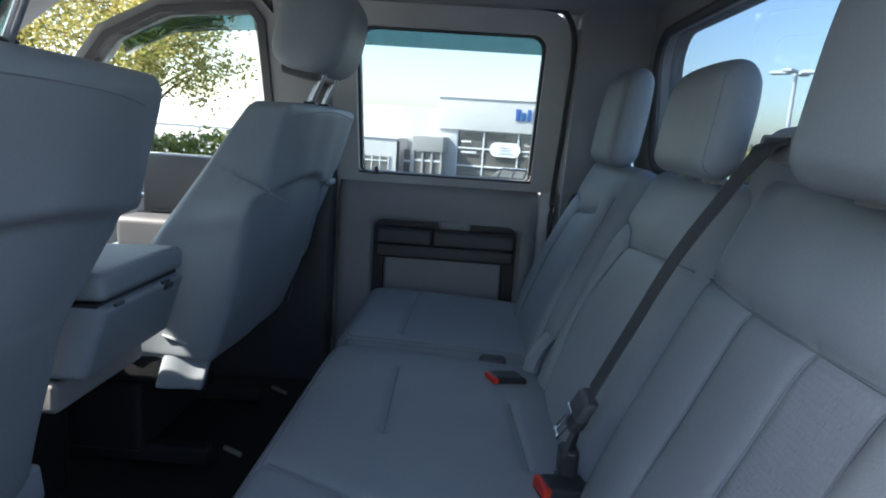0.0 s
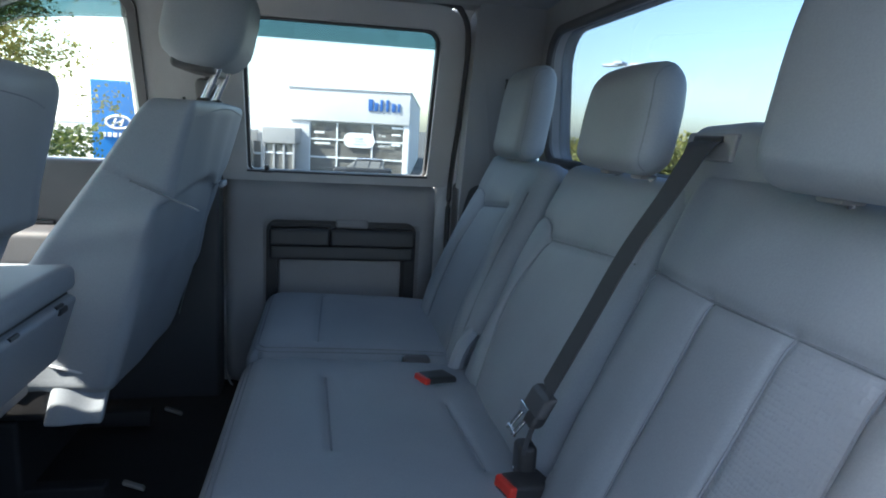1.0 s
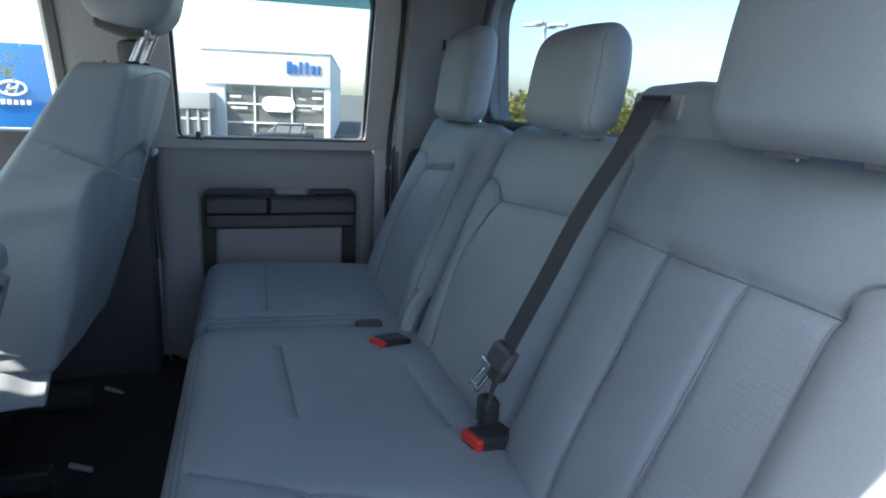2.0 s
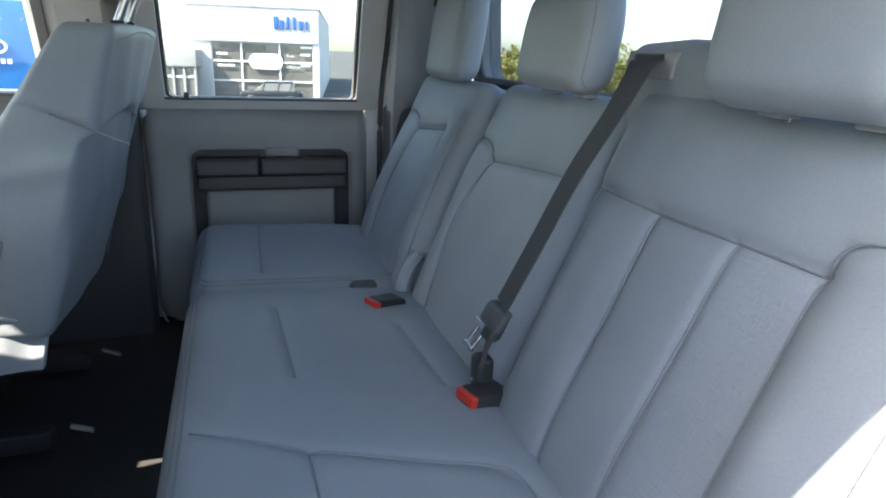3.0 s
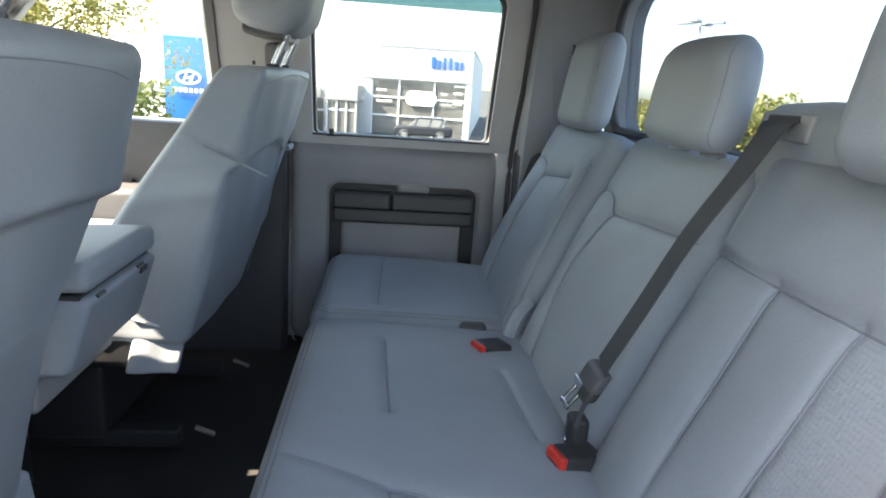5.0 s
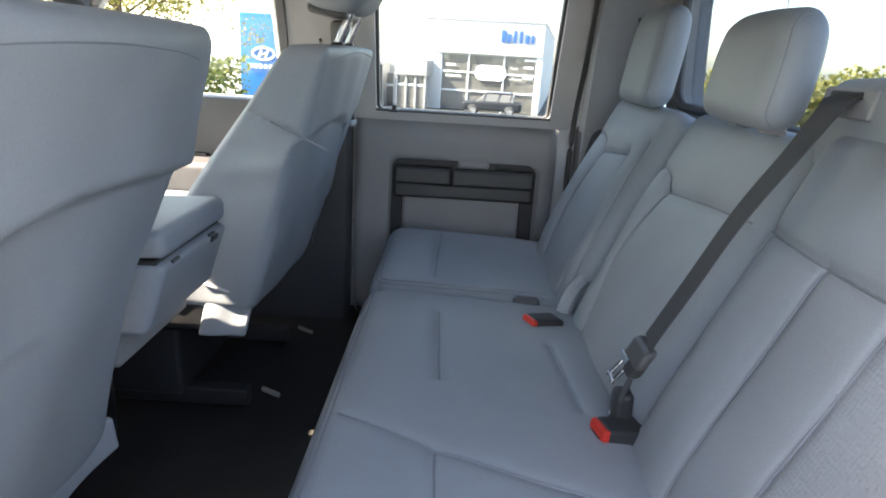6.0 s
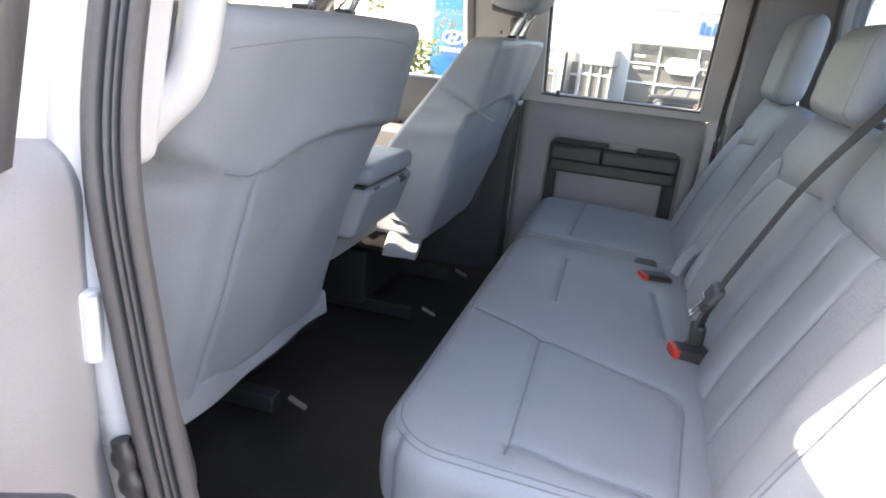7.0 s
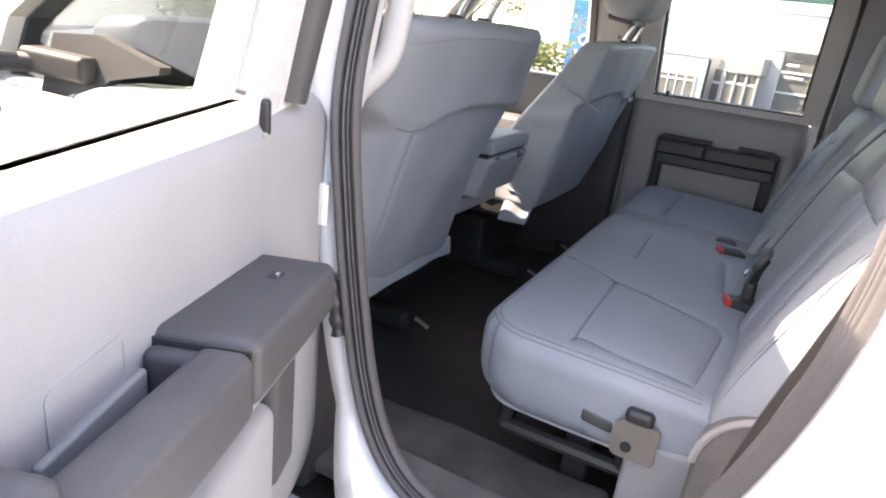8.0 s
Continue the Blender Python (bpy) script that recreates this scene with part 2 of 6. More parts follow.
def sheet(lp, y_of, thick):
    """A pane filling a loop of (x, z), as a closed thin plate."""
    n = len(lp)
    c = lp.mean(0)
    v = [(x, y_of(z), z) for x, z in lp] + [(c[0], y_of(c[1]), c[1])] + [(x, y_of(z) + thick, z) for x, z in lp] + [(c[0], y_of(c[1]) + thick, c[1])]
    f = []
    for i in range(n):
        j = (i + 1) % n
        f += [[i, j, n], [n + 1 + j, n + 1 + i, 2 * n + 1], [i, n + 1 + i, n + 1 + j, j]]
    return np.array(v), f


def lathe_strip(lp, y_of, r, offset=0.0, seg=8):
    """A bead round a closed loop of (x, z) on the side surface."""
    p = np.array([(x, y_of(z) + offset, z) for x, z in lp])
    n = len(p)
    v, f = [], []
    for i in range(n):
        t = p[(i + 1) % n] - p[i - 1]
        t /= np.linalg.norm(t)
        a = np.cross(t, (0, 1, 0))
        a /= np.linalg.norm(a)
        b = np.cross(t, a)
        for k in range(seg):
            w = 2 * math.pi * k / seg
            v.append(p[i] + r * (math.cos(w) * a + math.sin(w) * b))
    for i in range(n):
        for k in range(seg):
            j = (i + 1) % n
            f.append([i * seg + k, i * seg + (k + 1) % seg, j * seg + (k + 1) % seg, j * seg + k])
    return np.array(v), f


def hinge(vf, at, angle):
    """Turns a mesh about an upright line through at by so many degrees."""
    v, f = vf
    v = np.asarray(v, float)
    c, s = math.cos(radians(angle)), math.sin(radians(angle))
    d = v - np.array([at[0], at[1], 0])
    return np.stack([at[0] + c * d[:, 0] - s * d[:, 1], at[1] + s * d[:, 0] + c * d[:, 1], v[:, 2]], 1), f


def side(z):
    """Half the cab's inner width at a height: upright to the sill, leaning in above it."""
    return 0.90 if z < 0.62 else 0.90 - 0.385 * (z - 0.62)


# ---- setting: ground, cab floor, roof, walls ----
def ground_z(y):
    return -0.75 - 0.060 * min(max(y - 4.0, 0.0), 54.0)


def build_ground():
    ys = [-400, -60, -20, -4, 4, 10, 20, 30, 40, 50, 58, 70, 120, 900]
    xs = [-700, -60, -20, -6, 0, 6, 20, 60, 700]
    v = [(x, y, ground_z(y)) for y in ys for x in xs]
    n = len(xs)
    f = [[i * n + j, i * n + j + 1, (i + 1) * n + j + 1, (i + 1) * n + j] for i in range(len(ys) - 1) for j in range(n - 1)]
    tagged(part("ground", (v, f), ASPHALT, smooth=False), "dark grey asphalt of a sloping car lot", "ground", kind="structure")


build_ground()


def ribbed_floor(p, d, q):
    top = d[:, 2] > 0.5
    p[:, 2] += np.where(top, 0.004 * np.sin(p[:, 0] * 9.0) * np.cos(p[:, 1] * 7.0), 0)
    return p


tagged(part("floor", soft_box((2.24, 1.93, 0.05), 0.01, 0.04, ribbed_floor, (-0.55, 0, -0.025)), MAT), "black vinyl cab floor with shallow creases", "floor", kind="structure")


def dome(p, d, q):
    p[:, 2] += 0.035 * (1 - (q[:, 1] / 0.80) ** 2) * (1 - np.clip((np.abs(q[:, 0]) - 0.5) / 0.6, 0, 1) ** 2)
    return p


tagged(part("ceiling", soft_box((1.66, 1.56, 0.04), 0.012, 0.05, dome, (-0.25, 0, 1.085)), HEADLINER), "grey felt headliner under the cab roof", "ceiling", kind="structure")
tagged(part("roof_skin", soft_box((1.80, 1.60, 0.02), 0.008, 0.08, dome, (-0.30, 0, 1.165)), PAINT), "white painted steel cab roof", "roof", kind="structure")


def rear_wall():
    """The cab's back wall with the wide rear window through it; it leans a little."""
    lean = lambda z: 0.50 - 0.06 * (z - 0.70)
    outer, inner = loop(-0.86, 0.86, -0.02, 1.12, 0.05, 6), loop(-0.67, 0.67, 0.70, 1.012, (0.05, 0.05, 0.09, 0.09), 6)

    def swap(vf, dx=0.0):
        v, f = vf
        return np.stack([v[:, 1] + dx, v[:, 0], v[:, 2]], 1), f
    wall = part("wall_rear", swap(ring(outer, inner, lean, 0.06)), PILLAR)
    tagged(wall, "grey plastic back wall of the cab round its window", "wall", kind="structure")
    win = thing("window_1", (0.5, 0, 0.70), "wide fixed rear window in black rubber", "window", kind="structure")
    part("window_frame", swap(lathe_strip(inner, lean, 0.011, 0.0)), RUBBER, win)
    pane = part("pane", swap(sheet(inner, lambda z: lean(z) + 0.03, 0.004)), GLASS_REAR, win)


rear_wall()


def windshield():
    zf = lambda z: -1.62 + 0.55 * max(0.0, (z - 0.66)) / 0.40
    outer, inner = loop(-0.84, 0.84, 0.60, 1.10, 0.06, 6), loop(-0.72, 0.72, 0.66, 1.03, (0.04, 0.04, 0.08, 0.08), 6)

    def swap(vf):
        v, f = vf
        return np.stack([v[:, 1], v[:, 0], v[:, 2]], 1), f
    frame_ob = part("windscreen_surround", swap(ring(outer, inner, zf, -0.06)), PILLAR)
    tagged(frame_ob, "grey trimmed pillars and header round the windscreen", "trim", kind="structure")
    win = thing("window_2", (-1.62, 0, 0.66), "raked laminated windscreen with a green shade band", "window", kind="structure")
    part("window_frame", swap(lathe_strip(inner, zf, 0.010)), RUBBER, win)
    pane = part("pane", swap(sheet(inner, lambda z: zf(z) - 0.02, 0.004)), GLASS, win)
    band = part("shade_band", swap(sheet(loop(-0.71, 0.71, 0.965, 1.028, (0.004, 0.004, 0.06, 0.06), 5), lambda z: zf(z) - 0.012, 0.002)), BAND, win, "green tinted shade band")
    band.visible_shadow = False
    pane.visible_shadow = False


windshield()
tagged(part("dashboard", soft_box((0.42, 1.66, 0.34), 0.06, 0.06, lambda p, d, q: p + np.array([0, 0, 1])[None] * (0.03 * np.cos(q[:, 1:2] * 3)), (-1.50, 0, 0.48)), BLACK),
       "dark grey moulded dashboard under the windscreen", "dashboard", kind="structure")
tagged(part("instrument_hood", soft_box((0.22, 0.32, 0.20), 0.05, 0.03, lambda p, d, q: p + np.stack([0.35 * q[:, 2], 0 * q[:, 0], 0.10 * q[:, 0]], 1), (-1.33, -0.37, 0.625)), BLACK),
       "dark hood over the instruments on the dashboard", "dashboard", kind="structure")
tagged(part("firewall", box(-1.75, -1.69, -0.86, 0.86, -0.02, 0.62), TRIM_DARK), "dark front wall of the footwell", "wall", kind="structure")


# ---- far side of the cab: doors and pillars ----
def door_side(prefix, sgn, hinge_at=None, angle=0):
    """A rear door seen from inside. sgn +1: far side, -1: near side. Turned about its hinge when open."""
    y_of = (lambda z: sgn * side(z)) if hinge_at is None else (lambda z: sgn * (0.90 - 0.20 * max(0.0, z - 0.64)))
    def H(vf):
        if not hinge_at:
            return vf
        v, f = vf
        v = np.asarray(v, float) + np.array([hinge_at[0] + 0.36, hinge_at[1] + 0.955, 0.045])
        return hinge((v, f), hinge_at, angle)
    open_door = hinge_at is not None
    d = thing(prefix, (-0.34 if not open_door else hinge_at[0], sgn * 0.93 if not open_door else hinge_at[1], -0.03),
              "open rear cab door with grey trim and dark armrest" if open_door else "closed rear cab door with grey trim and map pocket", "car door", kind="structure")
    skin = TRIM
    # outer skin and inner panel
    part("outer_skin", H(soft_box((0.655, 0.035, 0.70), 0.012, 0.2, None, (-0.02, sgn * 1.005, 0.285 if open_door else 0.262))), PAINT, d, "white painted steel skin")

    def panel(p, dd, q):
        inner = dd[:, 1] * sgn < -0.3
        z = q[:, 2] + (0.290 if open_door else 0.305)
        top = np.clip((z - 0.575) / 0.06, 0, 1) if open_door else np.clip((z - 0.54) / 0.08, 0, 1)
        p[:, 1] += sgn * top ** 2 * 0.030
        low = np.clip((0.10 - z) / 0.13, 0, 1)
        p[:, 1] += sgn * 0.02 * low ** 2
        p[:, 2] -= np.where(z > 0.5, (-0.012 if open_door else 0.018) * np.clip((q[:, 0] + 0.1) / 0.42, 0, 1), 0)
        if open_door:
            p[:, 1] += np.where(inner, 0.014 * np.clip((-0.14 - q[:, 0]) / 0.14, 0, 1), 0)
        # large round at the lower front corner; raised border round the armrest and pocket
        if not open_door:
            xx, zz = q[:, 0] - 0.036, z
            inside = np.clip((0.216 - np.abs(xx + 0.0075)) / 0.012, 0, 1) * np.clip((0.205 - np.abs(zz - 0.29)) / 0.012, 0, 1)
            p[:, 1] += np.where(inner, sgn * 0.022 * inside, 0)
            cr = 0.085
            ex, ez = np.clip(-0.295 + cr - p[:, 0], 0, cr), np.clip(-0.3275 + cr - p[:, 2], 0, cr)
            f = np.maximum(ex, ez) / np.maximum(np.hypot(ex, ez), 1e-9)
            both = (ex > 0) & (ez > 0)
            p[:, 0], p[:, 2] = np.where(both, -0.295 + cr - ex * f, p[:, 0]), np.where(both, -0.3275 + cr - ez * f, p[:, 2])
        return p
    body = part("inner_panel", H(soft_box((0.780 if open_door else 0.590, 0.075, 0.690 if open_door else 0.655), 0.034, 0.012, panel, (-0.090 if open_door else -0.036, sgn * 0.9375, 0.320 if open_door else 0.3025))), skin, d)
    # window frame and pane
    up = 0.034 if open_door else 0.0
    outer, inner = loop(-0.345 if open_door else -0.338, 0.325 if open_door else 0.290, 0.60, 1.068, (0.02, 0.02, 0.075, 0.07), 7), loop(-0.240 if open_door else -0.270, 0.266 if open_door else 0.227, 0.628 + up, 1.032 if open_door else 1.014, (0.012, 0.012, 0.035, 0.045), 7)
    part("window_surround", H(ring(outer, inner, lambda z: y_of(z) + sgn * 0.012, sgn * (0.042 if open_door else 0.07))), PAINT if open_door else TRIM_LIGHT, d, "white painted window frame" if open_door else "pale grey window frame")
    inset = 0.030 if open_door else 0.034
    lip = inner if open_door else loop(-0.262, 0.219, 0.630, 1.010, (0.012, 0.012, 0.032, 0.042), 7)
    part("window_rubber", H(ring(loop(-0.247 if open_door else -0.282, 0.273 if open_door else 0.239, 0.621 + up, 1.039 if open_door else 1.021, (0.012, 0.012, 0.040, 0.050), 7), lip, lambda z: y_of(z) + sgn * inset, sgn * (0.014 if open_door else 0.030))), RUBBER, d, "black rubber window channel")
    if not open_door:
        part("sill_seal", soft_box((0.500, 0.016, 0.006), 0.003, 0.1, None, (-0.0215, 0.914, 0.6265)), RUBBER, d, "thin black sill seal")
    pane = part("pane", H(sheet(inner, lambda z: y_of(z) + sgn * (0.040 if open_door else 0.045), sgn * 0.004)), GLASS if open_door else GLASS_DOOR, d)
    pane.visible_shadow = False
    if not open_door:
        vis = loop(-0.268, 0.225, 0.972, 1.013, (0.004, 0.004, 0.022, 0.022), 5)
        tilt = lambda z: y_of(z) + sgn * 0.072
        part("rain_visor", H(sheet(vis, tilt, sgn * 0.003)), VISOR, d, "smoked teal rain visor")
    # lock knob
    kx, kz = (-0.222, 0.632)
    knob = part("lock_knob", H(join(soft_box((0.013, 0.013, 0.042 if open_door else 0.020), 0.005, 0.02, None, (kx - (0.02 if open_door else -0.004), sgn * 0.905, kz + (0.012 if open_door else 0.002))))), BLACK, d, "black lock knob")
    part("knob_collar", H(soft_box((0.022 if open_door else 0.028, 0.014 if open_door else 0.018, 0.007), 0.003, 0.02, None, (kx - (0.02 if open_door else -0.004), sgn * 0.906, kz + (-0.006)))), TRIM_DARK if not open_door else TRIM, d)
    return d, H, body


door_far, _, _ = door_side("door_1", 1)


def far_door_details(d):
    """Armrest bar with its split, pull cup, and the framed map pocket below."""
    y = 0.903
    part("pocket_surround", join(ring(loop(-0.218, 0.201, 0.150, 0.494, (0.02, 0.02, 0.03, 0.03), 5), loop(-0.187, 0.170, 0.235, 0.388, 0.010, 5), lambda z: y - 0.004, 0.05)), CHARCOAL, d, "dark grey moulded surround")
    tip = lambda p, dd, q: p + np.stack([0 * q[:, 0], 0.18 * q[:, 2], 0 * q[:, 0]], 1)
    part("armrest", soft_box((0.238, 0.044, 0.046), 0.008, 0.012, tip, (0.0765, 0.888, 0.450)), CHARCOAL, d, "dark grey padded armrest")
    part("armrest_front", soft_box((0.164, 0.044, 0.046), 0.008, 0.012, tip, (-0.1265, 0.888, 0.450)), CHARCOAL, d, "dark grey armrest pad")
    part("armrest_lip", soft_box((0.404, 0.036, 0.044), 0.010, 0.03, tip, (-0.007, 0.891, 0.408)), CHARCOAL, d)
    part("pull_handle", join(soft_box((0.092, 0.022, 0.026), 0.009, 0.02, None, (0.018, 0.900, 0.487)), soft_box((0.076, 0.010, 0.012), 0.004, 0.02, None, (0.018, 0.889, 0.484))), PILLAR, d, "grey release handle")
    for x0, x1 in ((-0.205, -0.040), (0.082, 0.186)):
        part("handle_recess", soft_box((x1 - x0, 0.010, 0.010), 0.004, 0.05, None, ((x0 + x1) / 2, 0.8965, 0.480)), BLACK, d, "black slot above the armrest")
    part("map_pocket", soft_box((0.352, 0.030, 0.160), 0.012, 0.03, None, (-0.010, 0.922, 0.312)), TRIM, d, "grey flat map pocket panel")
    part("pocket_bar", soft_box((0.010, 0.024, 0.156), 0.004, 0.05, None, (0.166, 0.906, 0.312)), BLACK, d)
    part("pocket_gap", soft_box((0.350, 0.018, 0.012), 0.004, 0.05, None, (-0.006, 0.906, 0.246)), BLACK, d)
    part("edge_bead", tube(smooth_line([(-0.331, 0.913, 0.30), (-0.331, 0.913, 0.06), (-0.322, 0.915, 0.020), (-0.300, 0.918, -0.008), (-0.245, 0.922, -0.024)], 30), 0.0028, 6), PIPING, d, "pale edge bead")
    seal = [(0.286, 0.907, 0.02), (0.292, 0.906, 0.40), (0.295, 0.905, 0.62), (0.300, 0.828, 0.83), (0.296, 0.770, 0.98), (0.275, 0.744, 1.050), (0.22, 0.733, 1.074), (0.0, 0.729, 1.082), (-0.26, 0.731, 1.078), (-0.335, 0.745, 1.045), (-0.352, 0.790, 0.93), (-0.354, 0.905, 0.62)]
    part("seal_lip", tube(smooth_line(seal, 90), 0.0075, 8), RUBBER, d, "black door seal")


far_door_details(door_far)


def far_body():
    """The painted body behind the far pillars, from sill to roof rail."""
    def lean(p, d, q):
        z = q[:, 2] + 0.52
        p[:, 1] -= 0.385 * np.clip(z - 0.62, 0, 1)
        return p
    for x0, x1 in ((-0.56, -0.330), (0.262, 0.60)):
        tagged(part("pillar_body", soft_box((x1 - x0, 0.05, 1.22), 0.012, 0.06, lean, ((x0 + x1) / 2, 1.005, 0.52)), PAINT), "white painted body pillar beside the doors", "pillar", kind="structure")
    tagged(part("sill", soft_box((2.4, 0.12, 0.40), 0.03, 0.3, None, (-0.4, 0.985, -0.22)), PAINT), "white painted rocker under the doors", "sill", kind="structure")


far_body()


def far_pillars():
    # pillar between the doors with its belt cover, and the trim behind the rear door
    y = lambda z: side(z) + 0.012
    # Dark trim run forward over the grey door panel, standing in for shade there.
    dark = part("pillar_trim", soft_box((0.545, 0.09, 0.66), 0.012, 0.05, None, (-0.607, 0.884, 0.31)), TRIM_DARK)
    tagged(dark, "dark grey lower pillar trim, carried over the shaded door panel", "trim", kind="structure")
    belt = thing("seat_belt_guide", (-0.43, 0.80, 0.72), "dark grey belt guide on the door pillar", "belt guide")
    part("cover", soft_box((0.050, 0.045, 0.150), 0.018, 0.015, lambda p, d, q: p + np.stack([0 * q[:, 2], -0.385 * q[:, 2], 0 * q[:, 2]], 1), (-0.350, 0.790, 0.780)), TRIM_DARK, belt)
    part("webbing", ribbon(smooth_line([(-0.360, 0.775, 0.79), (-0.378, 0.795, 0.70), (-0.400, 0.815, 0.62), (-0.440, 0.822, 0.52)], 16), [(1, 0, 0)] * 16, 0.046, 0.0016), BELT, belt)
    b = part("pillar_trim", join(ring(loop(-0.480, -0.352, 0.585, 1.09, 0.01, 3), loop(-0.42, -0.412, 0.80, 0.81, 0.001, 3), y, 0.06)), PILLAR)
    tagged(b, "dark grey trimmed pillar between the two doors", "pillar", kind="structure")
    c = part("pillar_trim", join(ring(loop(0.303, 0.53, 0.10, 1.10, (0.01, 0.01, 0.01, 0.05), 3), loop(0.42, 0.43, 0.5, 0.51, 0.001, 3), lambda z: side(z) - 0.028, 0.08)), PILLAR)
    tagged(c, "grey plastic rear pillar trim beside the bench", "pillar", kind="structure")
    low = part("quarter_trim", box(0.302, 0.54, 0.80, 0.92, -0.02, 0.62, 0.02, 0.1), TRIM_DARK)
    tagged(low, "dark grey lower quarter trim behind the door", "trim", kind="structure")
    hook = thing("coat_hook", (0.40, 0.79, 0.90), "small black coat hook on the rear pillar", "hook")
    part("base", soft_box((0.022, 0.010, 0.030), 0.004, 0.02, None, (0.40, 0.776, 0.90)), BLACK, hook)
    part("hook", tube([(0.40, 0.772, 0.905), (0.40, 0.750, 0.900), (0.40, 0.744, 0.888), (0.40, 0.750, 0.878)], 0.004, 6), BLACK, hook)
    rail = part("roof_rail", join(soft_box((2.0, 0.10, 0.06), 0.02, 0.2, None, (-0.5, 0.745, 1.10)), soft_box((2.0, 0.07, 0.06), 0.02, 0.2, None, (-0.5, -0.735, 1.12))), HEADLINER)
    tagged(rail, "grey felt covered roof rails above the doors", "trim", kind="structure")


far_pillars()


def front_door(name, sg, label):
    d = thing(name, (-1.40, sg * 0.93, -0.03), label, "car door", kind="structure")
    put = lambda vf: (np.asarray(vf[0], float) * np.array([1, sg, 1]), vf[1])
    part("outer_skin", put(soft_box((1.10, 0.035, 0.70), 0.012, 0.2, None, (-1.02, 1.005, 0.285))), PAINT, d, "white painted steel skin")
    part("inner_panel", put(soft_box((0.98, 0.075, 0.66), 0.028, 0.05, None, (-0.975, 0.9375, 0.305))), TRIM, d)
    out = np.array([(-0.478, 0.60), (-0.478, 1.02), (-0.52, 1.068), (-0.78, 1.050), (-0.96, 0.975), (-1.16, 0.78), (-1.30, 0.62), (-1.30, 0.60)])
    inn = np.array([(-0.525, 0.636), (-0.525, 1.00), (-0.545, 1.030), (-0.775, 1.012), (-0.93, 0.945), (-1.10, 0.775), (-1.22, 0.645), (-1.22, 0.636)])

    if sg < 0:
        # the belt line drops in a step towards the mirror
        out = np.array([(-0.478, 0.60), (-0.478, 1.02), (-0.52, 1.068), (-0.70, 1.035), (-0.82, 0.945), (-0.94, 0.835), (-1.06, 0.725), (-1.06, 0.58), (-0.90, 0.575), (-0.81, 0.575), (-0.74, 0.60)])
        inn = np.array([(-0.538, 0.674), (-0.540, 1.00), (-0.556, 1.026), (-0.69, 0.995), (-0.80, 0.915), (-0.91, 0.810), (-1.00, 0.730), (-1.00, 0.610), (-0.89, 0.606), (-0.80, 0.628), (-0.735, 0.656)])
        belt = np.array([(-0.474, 0.53), (-0.474, 0.677), (-0.60, 0.669), (-0.700, 0.658), (-0.745, 0.642), (-0.775, 0.618), (-0.800, 0.580), (-0.82, 0.53)])
        lp = part("belt_panel", put(sheet(belt, lambda z: 0.955, 0.045)), PAINT, d, "white painted stepped belt line")
        bv = lp.modifiers.new("round", "BEVEL")
        bv.width, bv.segments = 0.012, 3

    def dense(lp):
        s = []
        for i in range(len(lp)):
            a, b = lp[i], lp[(i + 1) % len(lp)]
            s += [a + (b - a) * k / 6 for k in range(6)]
        return np.array(s)
    out, inn = dense(out), dense(inn)
    part("window_surround", put(ring(out, inn, lambda z: side(z) + 0.012, 0.07)), PILLAR, d)
    mid = inn + (out - inn) * 0.45
    part("window_rubber", put(ring(mid, inn, lambda z: side(z) + 0.002, 0.05)), RUBBER, d, "black rubber window channel")
    pane = part("pane", put(sheet(inn, lambda z: side(z) + 0.045, 0.004)), GLASS if sg > 0 else GLASS_DOOR, d)
    top = [(-0.527, 0.985), (-0.545, 1.028), (-0.66, 1.022), (-0.775, 1.010), (-0.86, 0.976), (-0.93, 0.943)]
    strip = [(x, side(z) + 0.072, z) for x, z in top] + [(x, side(z - 0.036) + 0.078, z - 0.036) for x, z in top]
    m = len(top)
    ob = part("rain_visor", put((np.array(strip), [[k, k + 1, m + k + 1, m + k] for k in range(m - 1)])), VISOR, d, "smoked teal rain visor")
    so = ob.modifiers.new("thickness", "SOLIDIFY")
    so.thickness = 0.003
    pane.visible_shadow = False
    part("armrest", put(soft_box((0.27 if sg > 0 else 0.46, 0.195 if sg > 0 else 0.175, 0.09), 0.02, 0.05, None, (-0.765 if sg > 0 else -0.93, 0.8225 if sg > 0 else 0.8325, 0.43))), TRIM_DARK, d, "dark armrest")
    part("switch_plate", put(soft_box((0.12, 0.05, 0.012), 0.004, 0.05, None, (-0.79 if sg > 0 else -0.90, 0.850 if sg > 0 else 0.880, 0.479))), BLACK, d)
    part("door_handle", put(soft_box((0.085, 0.018, 0.020), 0.007, 0.02, None, (-0.885, 0.886, 0.515))), CHROME, d, "chrome release handle")
    return d


front_door("door_2", 1, "closed front passenger door with grey trim")
front_pillar = np.array([(-0.705, 1.042), (-0.825, 0.952), (-0.945, 0.842), (-1.064, 0.732), (-1.064, 0.585), (-1.66, 0.585), (-1.66, 0.63), (-1.13, 1.042)])
tagged(part("windscreen_pillar", (lambda vf: (np.asarray(vf[0], float) * np.array([1, -1, 1]), vf[1]))(sheet(front_pillar, lambda z: side(z) + 0.015, 0.045)), PAINT), "white painted pillar beside the windscreen", "pillar", kind="structure")
DRIVER_DOOR = front_door("door_4", -1, "closed white front driver door with a tow mirror")



